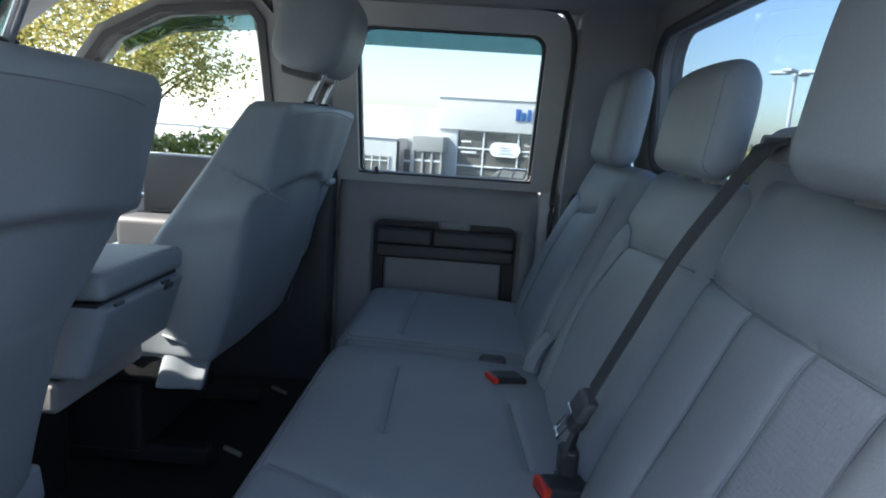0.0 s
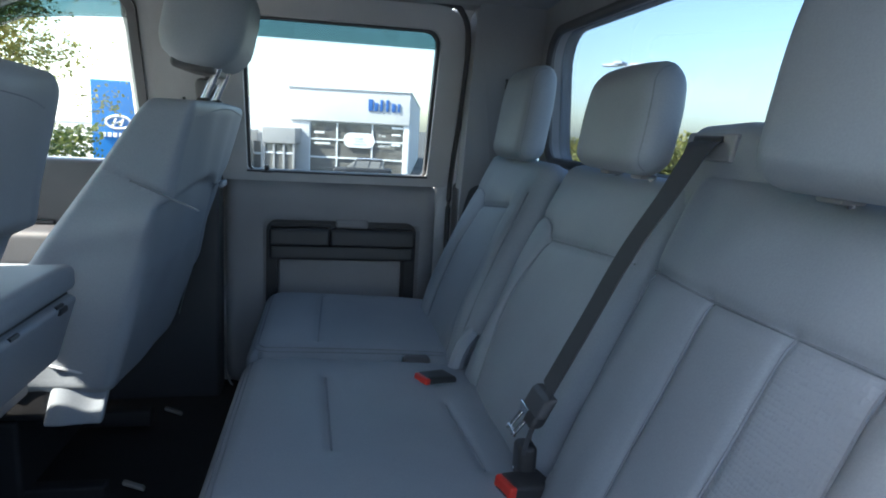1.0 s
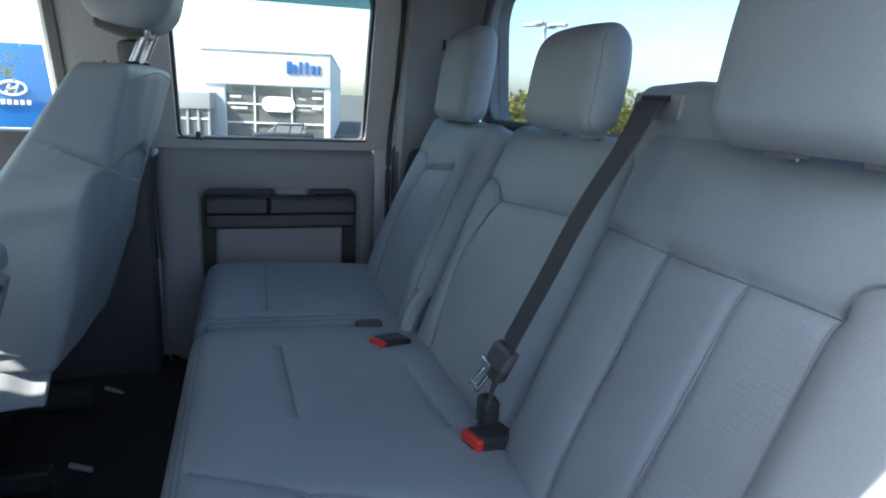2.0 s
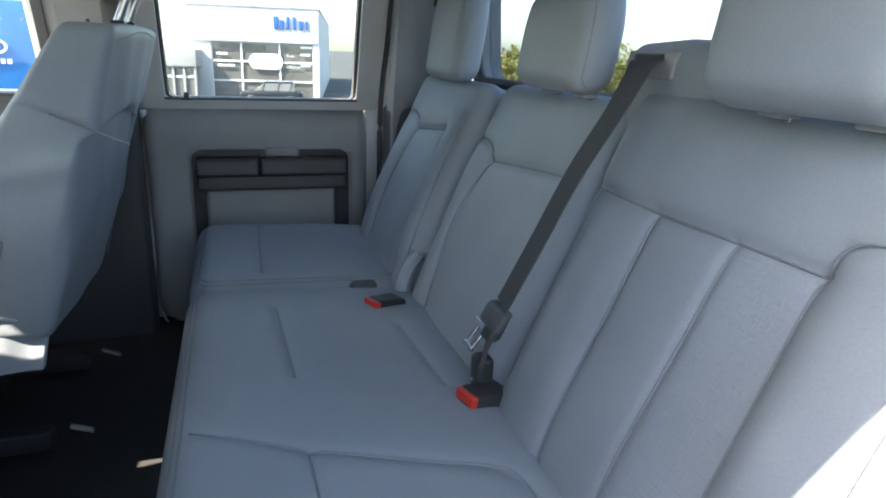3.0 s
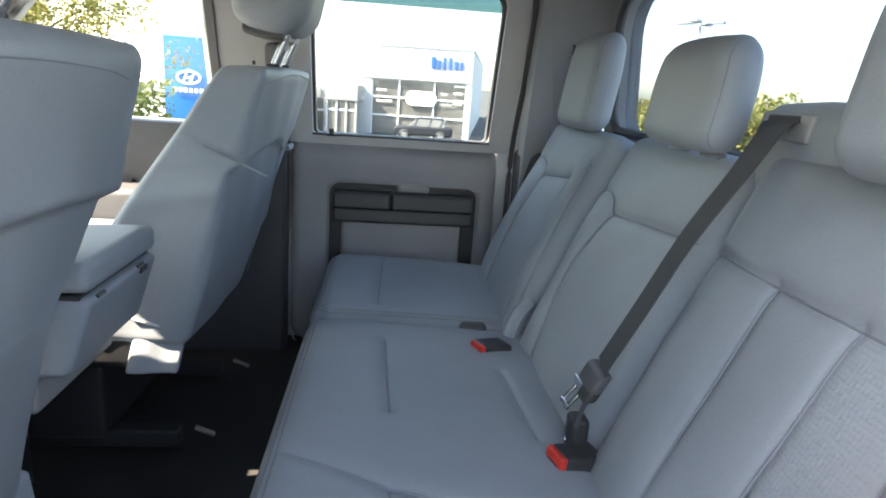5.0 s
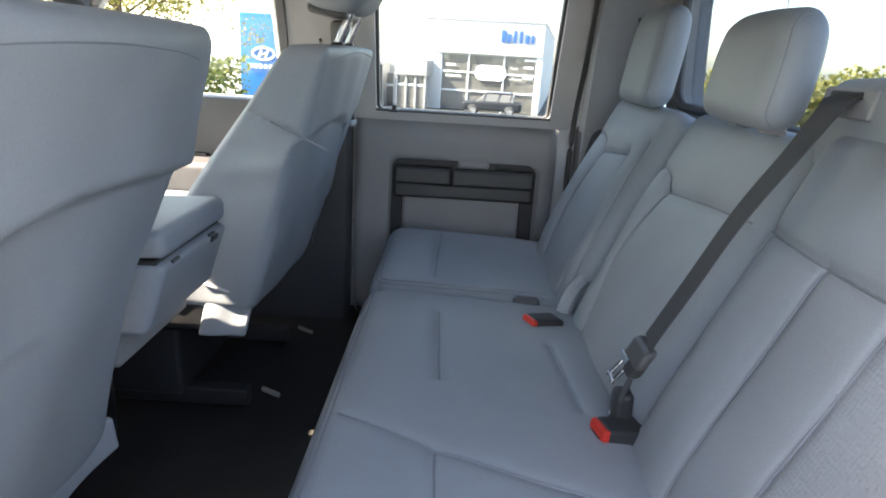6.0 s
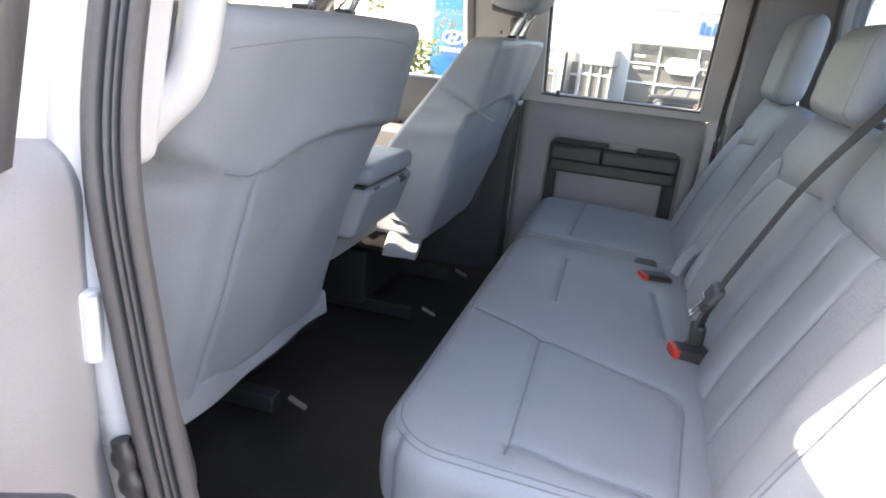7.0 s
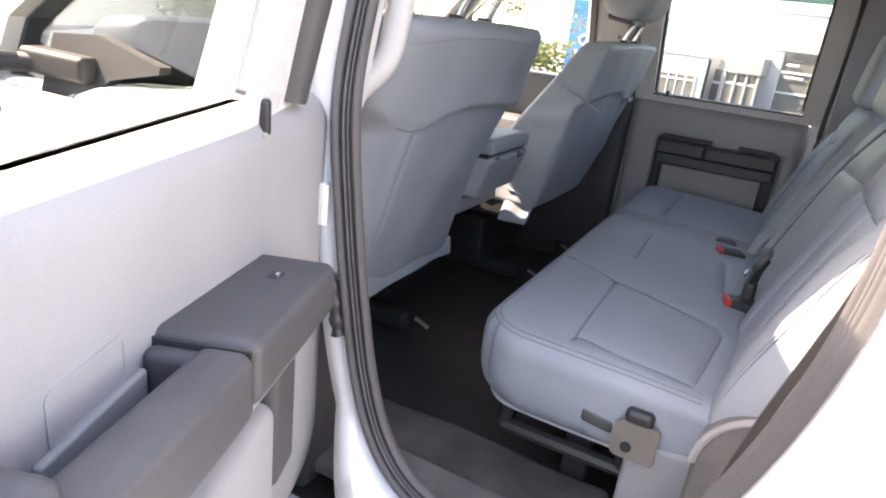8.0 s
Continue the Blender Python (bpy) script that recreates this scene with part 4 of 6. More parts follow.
def front_seat(name, yc, label, flap, turn, dx, taper, head):
    """A front seat seen from behind: a backrest with an overlapping upper cover, cushion, head restraint. turn: which way its inner side faces."""
    s = thing(name, (-0.62, yc, 0.0), label, "car seat", "front seats")
    z0, z1, w = 0.245 if taper else 0.292, 0.805 if taper else 0.788, 0.64
    h = z1 - z0
    edge_v = [-0.33, -0.29, -0.244, -0.185, -0.14, -0.08, 0.0, 0.125, 0.33]
    edge_z = [0.668, 0.645, 0.624, 0.610, 0.612, 0.630, 0.640, 0.638, 0.618]

    def border(v):
        return np.interp(v, edge_v, edge_z)

    def rear_x(z):
        t = (z - 0.22) / 0.58
        return -0.572 + dx + 0.155 * t - 0.008 * np.sin(np.clip(t, 0, 1) * math.pi)

    def spread(v, z, fx):
        low = np.clip((0.70 - z) / 0.10, 0, 1)
        low = low * low * (3 - 2 * low)
        outer = (0.340 if taper else 0.340 - (0.040 + 0.20 * np.clip((0.56 - z) / 0.30, 0, 1)) * np.clip(fx, 0, 1) ** 2) - (0.092 if taper else 0.02) * low * np.clip(fx, 0, 1) ** 2 - 0.02 * np.clip((z - 0.74) / 0.06, 0, 1) ** 2
        drop = np.clip((0.62 - z) / 0.16, 0, 1)
        inner = (0.342 if taper else 0.312) - taper * drop * drop * (3 - 2 * drop) - 0.012 * np.clip((z - 0.74) / 0.06, 0, 1) ** 2
        return np.where(v < 0, v / (w / 2) * outer, v / (w / 2) * inner)

    def raised(v, z):
        over = z - border(v)
        upper = 1 / (1 + np.exp(-over / 0.0028))
        right = np.clip((v + 0.16) / 0.14, 0, 1)
        b = upper * (0.004 + (0.015 if taper else 0.008) * right * np.exp(-np.clip(over, 0, 1) / 0.06)) + (0.022 if taper else 0.006) * (1 - np.clip(np.abs(v) / 0.30, 0, 1) ** 3)
        b = b - 0.010 * right * (1 - upper) * np.exp(np.clip(over, -1, 0) / 0.10)
        sv = -0.156 - 0.018 * np.clip((0.60 - z) / 0.23, 0, 1.4)
        b = b - (0.004 * np.exp(-((v - sv) / 0.005) ** 2) - 0.004 * np.exp(-((v - sv + 0.02) / 0.014) ** 2)) * (1 - upper)
        b = b + 0.0022 * np.sin(z * 24 + v * 15) * (z < 0.5) + 0.0018 * np.sin(v * 31 - z * 13)
        return b

    def shape(p, d, q):
        z = p[:, 2] + (z0 + z1) / 2
        t = np.clip((z - z0) / h, 0, 1)
        fx = p[:, 0] / 0.16 + 0.5
        v = spread(p[:, 1] * turn, z, fx)
        thick = np.interp(t, [0, 0.35, 0.57, 0.80, 1.0], [0.20, 0.20, 0.158, 0.110, 0.075])
        x = rear_x(z) - (1 - fx) * thick + np.clip(d[:, 0], 0, 1) * raised(v, z)
        sidew = np.clip(np.abs(d[:, 1]), 0, 1)
        fold = z - (0.645 - 0.44 * (x - dx + 0.49))
        wrinkle = 0.0015 * np.sin(z * 17 + x * 26) + 0.002 * np.sin(z * 11 - x * 37 + 1.0) * (z < 0.62) - 0.005 * np.exp(-(fold / 0.005) ** 2) + 0.004 * (fold > 0) + 0.006 * np.exp(-((fold + 0.07 - 0.6 * (x - dx + 0.5)) / 0.02) ** 2)
        y = v * turn + np.sign(d[:, 1]) * sidew * wrinkle
        z = z + 0.006 * np.clip(d[:, 2], 0, 1) * (1 - (v / 0.32) ** 2)
        return np.stack([x, y + yc, z], 1)
    bk = part("backrest", soft_box((0.16, w, h), 0.026 if taper else 0.019, 0.0065, shape), VINYL, s)

    def on_back(v, z, lift=0.0006):
        return np.stack([rear_x(z) + raised(v, z) + lift, v * turn + yc, z], 1)
    zs = np.linspace(0.29, 0.596, 30)
    part("seam", tube(on_back(-0.156 - 0.018 * np.clip((0.60 - zs) / 0.23, 0, 1.4), zs), 0.0012, 5), SEAM, bk)
    vs = np.linspace(-0.225, -0.11, 24)
    part("seam", tube(on_back(vs, border(vs) - 0.002), 0.0013, 5), SEAM, bk)
    vs = np.linspace(-0.27, 0.28, 40)
    part("seam", tube(on_back(vs, 0.781 - 0.02 * (vs / 0.3) ** 2, -0.0004), 0.0010, 5), SEAM, bk)
    side_v = 0.306 if turn < 0 else -0.318
    xs = np.linspace(-0.50, -0.395, 16) + (dx - 0.02)
    if turn < 0:
        part("seam", tube([(x, yc + turn * (side_v + 0.0105), 0.645 - 0.44 * (x - dx + 0.49)) for x in xs], 0.0016, 5), SEAM, bk)
    if taper:
        vs = np.linspace(-0.235, 0.195, 30)
        part("skirt", soft_box((0.018, 0.47, 0.050), 0.007, 0.012, lambda p, d, q: p + np.stack([0.003 * np.sin(q[:, 1] * 30) - 0.12 * q[:, 2], 0 * q[:, 1], 0.003 * np.sin(q[:, 1] * 17)], 1), (-0.550 + dx, yc - 0.012 * turn, 0.262)), VINYL, s, "flared lower cover hem")
        part("piping", tube([(-0.544 + dx + 0.003 * math.sin(a * 30), yc + a * turn, 0.238 + 0.003 * math.sin(a * 17)) for a in vs], 0.0022, 6), PIPING, s, "pale welt")
    part("cushion", soft_box((0.46, 0.70 if taper else 0.53, 0.20 if taper else 0.15), 0.05, 0.03, None, (-0.88 + dx, yc + (0.01 if taper else 0.055), 0.295 if taper else 0.320)), VINYL, s)
    if not taper:
        part("cushion_side", soft_box((0.44, 0.10, 0.15), 0.02, 0.05, None, (-0.87 + dx, yc - 0.255, 0.315)), BLACK, s, "dark cushion side shield")
    if flap:
        part("cover_flap", soft_box((0.090, 0.016, 0.120), 0.006, 0.012, lambda p, d, q: p + np.stack([0.18 * q[:, 2], 0.25 * q[:, 2] + 0.004 * np.sin(q[:, 0] * 60), 0 * q[:, 2]], 1), (-0.457, yc + turn * 0.298, 0.302)), VINYL, s, "loose hanging side flap")
        part("flap_welt", tube([(-0.500, yc + turn * 0.312, 0.345), (-0.455, yc + turn * 0.312, 0.333), (-0.410, yc + turn * 0.304, 0.328)], 0.003, 6), PIPING, s)
        part("tab", soft_box((0.010, 0.070, 0.014), 0.004, 0.02, None, (rear_x(0.615) + 0.022, yc - turn * 0.17, 0.612)), VINYL, bk, "folded pocket tab")
    for sg in (-1, 1):
        part("track", soft_box((0.36, 0.035, 0.04), 0.006, 0.2, None, (-0.80 + dx, yc + sg * 0.17, 0.03)), BLACK, s, "black steel seat track")
        part("bracket", soft_box((0.040, 0.014, 0.008), 0.003, 0.05, lambda p, d, q: p + np.stack([0 * q[:, 0], 0 * q[:, 0], -0.4 * q[:, 0]], 1), (-0.572 + dx, yc + sg * 0.17, 0.042)), STEEL, s, "bare steel track end")
    part("pedestal", soft_box((0.34, 0.40, 0.16), 0.01, 0.2, None, (-0.93 + dx, yc, 0.115)), BLACK, s, "dark seat base")
    hr = part("head_restraint", soft_box((0.150, 0.285, 0.190), 0.058, 0.009, lambda p, d, q: p * np.stack([1 - 0.16 * np.clip(q[:, 2] / 0.09, 0, 1) ** 2, 1 - 0.12 * np.clip(q[:, 2] / 0.09, 0, 1) ** 2, np.ones(len(p))], 1) + np.stack([0.22 * q[:, 2], 0 * q[:, 2], -0.15 * q[:, 0]], 1), (head, yc, 0.980 if taper else 0.952)), VINYL, s)
    part("underside", soft_box((0.080, 0.200, 0.020), 0.008, 0.05, lambda p, d, q: p + np.stack([0 * q[:, 2], 0 * q[:, 2], -0.15 * q[:, 0]], 1), (head - 0.025, yc, 0.886 if taper else 0.858)), TRIM_DARK, hr, "dark moulded underside")
    top = rear_x(0.80) - 0.036
    for sg in (-1, 1):
        part("post", tube([(top - 0.006, yc + sg * 0.062, 0.775), (top + 0.050, yc + sg * 0.062, 0.905)], 0.0075, 10), CHROME, hr, "chrome post")
        part("post_guide", soft_box((0.026, 0.026, 0.010), 0.004, 0.02, None, (top + 0.004, yc + sg * 0.062, z1 + 0.007)), BLACK, s)
    return s


front_seat("driver_seat", -0.410, "grey vinyl front seat with a loose-fitting back cover", False, 1, 0.055, 0.125, -0.340)
front_seat("passenger_seat", 0.490, "grey vinyl front passenger seat with a creased side bolster", True, -1, 0.155, 0.0, -0.285)


def fold_console():
    c = thing("centre_console_seat", (-0.59, 0.0, 0.0), "folded grey centre seat serving as a console", "console")
    part("lid", soft_box((0.34, 0.245, 0.040), 0.013, 0.02, lambda p, d, q: p + np.stack([0 * q[:, 0], 0 * q[:, 0], 0.04 * q[:, 0] + 0.004 * np.clip(d[:, 2], 0, 1) * (1 - (q[:, 1] / 0.13) ** 2)], 1), (-0.600, -0.002, 0.506)), VINYL, c, "padded grey lid")
    part("bin", soft_box((0.32, 0.250, 0.112), 0.012, 0.02, lambda p, d, q: p + np.stack([-0.32 * np.clip(-q[:, 2] + 0.05, 0, 1), 0 * q[:, 2], 0 * q[:, 2]], 1), (-0.590, -0.002, 0.430)), VINYL, c)
    part("lid_gap", soft_box((0.31, 0.240, 0.010), 0.003, 0.1, None, (-0.598, -0.002, 0.4845)), BLACK, c, "dark gap under the lid")
    for hy in (-0.085, 0.055):
        part("hinge", tube([(-0.433, hy - 0.012, 0.482), (-0.433, hy + 0.012, 0.482)], 0.003, 6), BLACK, c)
    part("latch", soft_box((0.008, 0.030, 0.010), 0.003, 0.02, None, (-0.433, 0.064, 0.474)), BLACK, c, "small black lid latch")
    part("base", soft_box((0.28, 0.245, 0.050), 0.010, 0.1, None, (-0.646, -0.002, 0.345)), PILLAR, c, "grey plastic tray")
    part("neck", soft_box((0.24, 0.200, 0.040), 0.008, 0.1, None, (-0.666, -0.002, 0.378)), BLACK, c, "dark recess between bin and tray")
    part("pedestal", soft_box((0.30, 0.320, 0.305), 0.02, 0.1, None, (-0.84, 0.030, 0.1525)), BLACK, c, "dark seat base")
    # Cushion added mostly out of sight; it keeps the sun off the floor behind.
    part("cushion", soft_box((0.42, 0.310, 0.10), 0.03, 0.03, None, (-0.90, 0.030, 0.345)), VINYL, c, "grey vinyl centre seat cushion, added under the bin as a sun block")


fold_console()


# ---- near side: pillar, sill, open doors ----
def near_aperture():
    """White body round the open rear doorway, with the ribbed rubber seal on its flange."""
    path = smooth_line([(-0.338, -0.750, 1.07), (-0.342, -0.815, 0.92), (-0.343, -0.853, 0.80), (-0.338, -0.878, 0.68), (-0.322, -0.880, 0.54), (-0.300, -0.880, 0.405), (-0.272, -0.880, 0.280), (-0.236, -0.880, 0.190), (-0.185, -0.880, 0.130), (-0.11, -0.880, 0.098), (0.0, -0.880, 0.094),
                        (0.105, -0.880, 0.120), (0.178, -0.880, 0.195), (0.228, -0.880, 0.300), (0.270, -0.880, 0.420), (0.298, -0.880, 0.540), (0.312, -0.878, 0.66), (0.314, -0.872, 0.80), (0.308, -0.838, 0.92), (0.285, -0.765, 1.06)], 120)
    tang = np.gradient(path, axis=0)
    tang /= np.linalg.norm(tang, axis=1, keepdims=True)
    out = np.cross(tang, np.array([0.0, -1.0, 0.0]))
    out /= np.linalg.norm(out, axis=1, keepdims=True)
    if out[0, 0] > 0:
        out = -out
    face = np.cross(out, tang)
    face *= np.sign(-face[:, 1:2])
    n = len(path)
    # the seal is pressed flatter and narrower up the rear edge
    slim = (1 - 0.3 * np.clip((path[:, 0] - 0.02) / 0.12, 0, 1))[:, None]
    low = (1 - 0.93 * np.clip((path[:, 0] - 0.02) / 0.12, 0, 1))[:, None]
    front = np.clip((-0.16 - path[:, 0]) / 0.10, 0, 1)[:, None]

    def loft(name, profile, mat, parent=None, closed=True, label=""):
        v = np.concatenate([path + out * (slim * (0.84 * w - 0.002) + (1 - slim) * 0.020) + face * h * low for w, h in profile])
        m = len(profile)
        f = [[i * n + k, i * n + k + 1, ((i + 1) % m) * n + k + 1, ((i + 1) % m) * n + k] for i in range(m if closed else m - 1) for k in range(n - 1)]
        return part(name, (v, f), mat, parent, label, flat_angle=60)

    def ridge(w0, w1, low, high):
        return [(w0 + (w1 - w0) * k / 6, low + (high - low) * math.sin(math.pi * k / 6) ** 0.7) for k in range(7)]
    seal = thing("door_seal", (-0.35, -0.88, 0.1), "ribbed black rubber door seal round the doorway", "door seal", kind="structure")
    loft("carrier", [(-0.022, -0.012), (-0.024, 0.0)] + [(-0.022, 0.002), (0.022, 0.002)] + [(0.024, -0.012)], RUBBER, seal)
    loft("bulb", ridge(0.002, 0.024, 0.0, 0.016) + [(0.023, -0.004), (0.003, -0.004)], RUBBER, seal)
    loft("rib", ridge(-0.008, 0.001, 0.0, 0.010) + [(-0.004, -0.003)], RUBBER, seal)
    loft("rib", ridge(-0.014, -0.0085, 0.0, 0.008) + [(-0.011, -0.003)], RUBBER, seal)
    loft("lip", ridge(-0.027, -0.0145, -0.002, 0.007) + [(-0.020, -0.005)], RUBBER, seal)
    # body flange outside the seal
    jamb = [(0.018, -0.006), (0.030, 0.004), (0.040, 0.030), (0.048, 0.060), (0.062, 0.082), (0.115, 0.092)]
    v = np.concatenate([path + out * (w - (w - 0.018) * 0.62 * front) + face * h * (1 - 0.90 * front) for w, h in jamb])
    f = [[i * n + k, i * n + k + 1, (i + 1) * n + k + 1, (i + 1) * n + k] for i in range(len(jamb) - 1) for k in range(n - 1)]
    ob = part("doorway_jamb", (v, f), PAINT)
    so = ob.modifiers.new("thickness", "SOLIDIFY")
    so.thickness = 0.004
    tagged(ob, "white painted body flange round the doorway", "door jamb", kind="structure")
    rear = part("body_side", join(soft_box((0.30, 0.05, 1.30), 0.02, 0.2, None, (0.56, -0.985, 0.12)), soft_box((0.22, 0.05, 0.60), 0.02, 0.2, None, (0.50, -0.985, 0.66))), PAINT)
    tagged(rear, "white painted body side behind the doorway", "body panel", kind="structure")
    sill = part("sill", join(soft_box((2.4, 0.12, 0.50), 0.03, 0.3, None, (-0.4, -0.955, -0.22))), PAINT)
    tagged(sill, "white painted rocker under the doorway", "sill", kind="structure")


near_aperture()


def near_pillar_body():
    """The painted pillar between the near doors, leaning in above the sill."""
    tagged(part("pillar_body", join(soft_box((0.070, 0.060, 0.72), 0.012, 0.06, None, (-0.440, -0.905, 0.30)), soft_box((0.085, 0.10, 0.46), 0.012, 0.06, lambda p, d, q: p + np.stack([0 * q[:, 2], 0.24 * (q[:, 2] + 0.2), 0 * q[:, 2]], 1), (-0.432, -0.930, 0.87))), PAINT), "white painted pillar between the doors", "pillar", kind="structure")


near_pillar_body()


def tow_mirror(d):
    """A tall black tow mirror on two arms from the driver door's sail panel."""
    m = part("mirror_housing", soft_box((0.09, 0.19, 0.235), 0.030, 0.02, None, (-0.985, -1.100, 0.655)), MIRROR_SHADED, d, "tall black tow mirror")
    part("mirror_glass", soft_box((0.006, 0.16, 0.190), 0.002, 0.05, None, (-0.938, -1.100, 0.660)), CHROME, m, "mirror glass")
    for z in (0.604, 0.676):
        part("mirror_arm", tube([(-0.820, -0.95, z), (-0.965, -1.05, z - 0.010)], 0.016, 10), MIRROR_SHADED, d, "black mirror arm")
        part("arm_mount", soft_box((0.16, 0.06, 0.040), 0.010, 0.02, None, (-0.815, -0.962, z)), MIRROR_SHADED, d, "black arm mount")
    sail = np.array([(-0.735, 0.600), (-0.735, 0.640), (-0.700, 0.668), (-0.600, 0.690), (-0.600, 0.700), (-0.665, 0.712), (-0.745, 0.728), (-0.850, 0.720), (-0.870, 0.600)])
    part("sail_panel", (lambda vf: (np.asarray(vf[0], float) * np.array([1, -1, 1]), vf[1]))(sheet(sail, lambda z: 0.962 - 0.25 * max(0.0, z - 0.62), 0.020)), MIRROR_SHADED, d, "black sail panel")


tow_mirror(DRIVER_DOOR)


def near_trims():
    def bulge(p, d, q):
        z = q[:, 2] + 0.32
        reach = np.interp(z, [0.02, 0.12, 0.20, 0.28, 0.36, 0.45, 0.62], [-0.80, -0.775, -0.748, -0.734, -0.752, -0.785, -0.812])
        p[:, 1] = np.where(p[:, 1] > -0.01, reach - 0.02 * (1 - np.clip(d[:, 1], 0, 1)), -0.875)
        return p
    p = part("pillar_trim", soft_box((0.115, 0.08, 0.62), 0.03, 0.02, bulge, (-0.4255, 0.0, 0.32)), TRIM_DARK)
    tagged(p, "dark grey lower pillar trim beside the seat", "trim", kind="structure")
    u = part("pillar_trim", soft_box((0.165, 0.080, 0.40), 0.014, 0.05, lambda p, d, q: p + np.stack([0 * q[:, 2], 0.24 * (q[:, 2] + 0.20), 0 * q[:, 2]], 1), (-0.448, -0.826, 0.862)), TRIM_LIGHT)
    tagged(u, "pale grey upper pillar trim", "trim", kind="structure")
    plate = part("sill_plate", soft_box((0.56, 0.12, 0.03), 0.010, 0.03, None, (-0.10, -0.800, 0.055)), SILL_GREY)
    tagged(plate, "dark grey plastic sill plate", "sill plate", kind="structure")
    # Same vinyl as the floor, coloured lighter for the skylight falling on it.
    carpet = part("floor_mat", soft_box((0.50, 0.22, 0.05), 0.02, 0.012, lambda p, d, q: p + np.stack([0 * q[:, 0], 0 * q[:, 0], 0.004 * np.sin(q[:, 0] * 17 + 2.2 * np.sin(q[:, 1] * 14)) * (d[:, 2] > 0)], 1), (-0.16, -0.69, 0.022)), MAT_SKYLIT)
    tagged(carpet, "creased black floor covering by the doorway", "floor mat")
    arch = np.array([(0.200, 0.02), (0.46, 0.02), (0.46, 0.38)] + [(0.300 + 0.10 * math.cos(radians(w)), 0.245 + 0.10 * math.sin(radians(w))) for w in range(60, 190, 10)])
    q = part("quarter_trim", sheet(arch, lambda z: -0.650, -0.062), SILL_GREY)
    bv = q.modifiers.new("rounded", "BEVEL")
    bv.width, bv.segments, bv.limit_method = 0.012, 3, "ANGLE"
    tagged(part("trim", tube([(x, -0.710, z) for x, z in arch[3:]], 0.006, 8), PILLAR), "paler rounded rim of the quarter trim", "trim", kind="structure")
    tagged(q, "grey moulded quarter trim beside the backrest", "trim", kind="structure")
    g = thing("grab_handle", (-0.43, -0.80, 0.72), "pale grey grab handle on the door pillar", "grab handle")
    part("grip", tube(smooth_line([(-0.398, -0.785, 0.682), (-0.385, -0.768, 0.705), (-0.366, -0.748, 0.735), (-0.358, -0.735, 0.785), (-0.360, -0.715, 0.87), (-0.368, -0.698, 0.96), (-0.39, -0.705, 1.03)], 36), 0.021, 12), TRIM_LIGHT, g)
    part("foot", soft_box((0.046, 0.036, 0.060), 0.012, 0.015, lambda p, d, q: p + np.stack([0 * q[:, 2], 0.25 * q[:, 2], 0 * q[:, 2]], 1), (-0.402, -0.790, 0.690)), TRIM_LIGHT, g)
    b = thing("seat_belt", (0.2, -0.74, 0.3), "grey outer seat belt hanging by the rear pillar", "seat belt")
    part("webbing", ribbon(smooth_line([(0.215, -0.842, 0.16), (0.238, -0.840, 0.30), (0.262, -0.838, 0.42), (0.300, -0.825, 0.56), (0.345, -0.790, 0.74), (0.39, -0.740, 0.92)], 30), [(0.36, 0.90, -0.25)] * 30, 0.046, 0.0016), BELT, b)


near_trims()

HINGE, OPEN = (-0.396, -0.978), -67.0
door_near, TURN_DOOR, _ = door_side("door_3", -1, HINGE, OPEN)


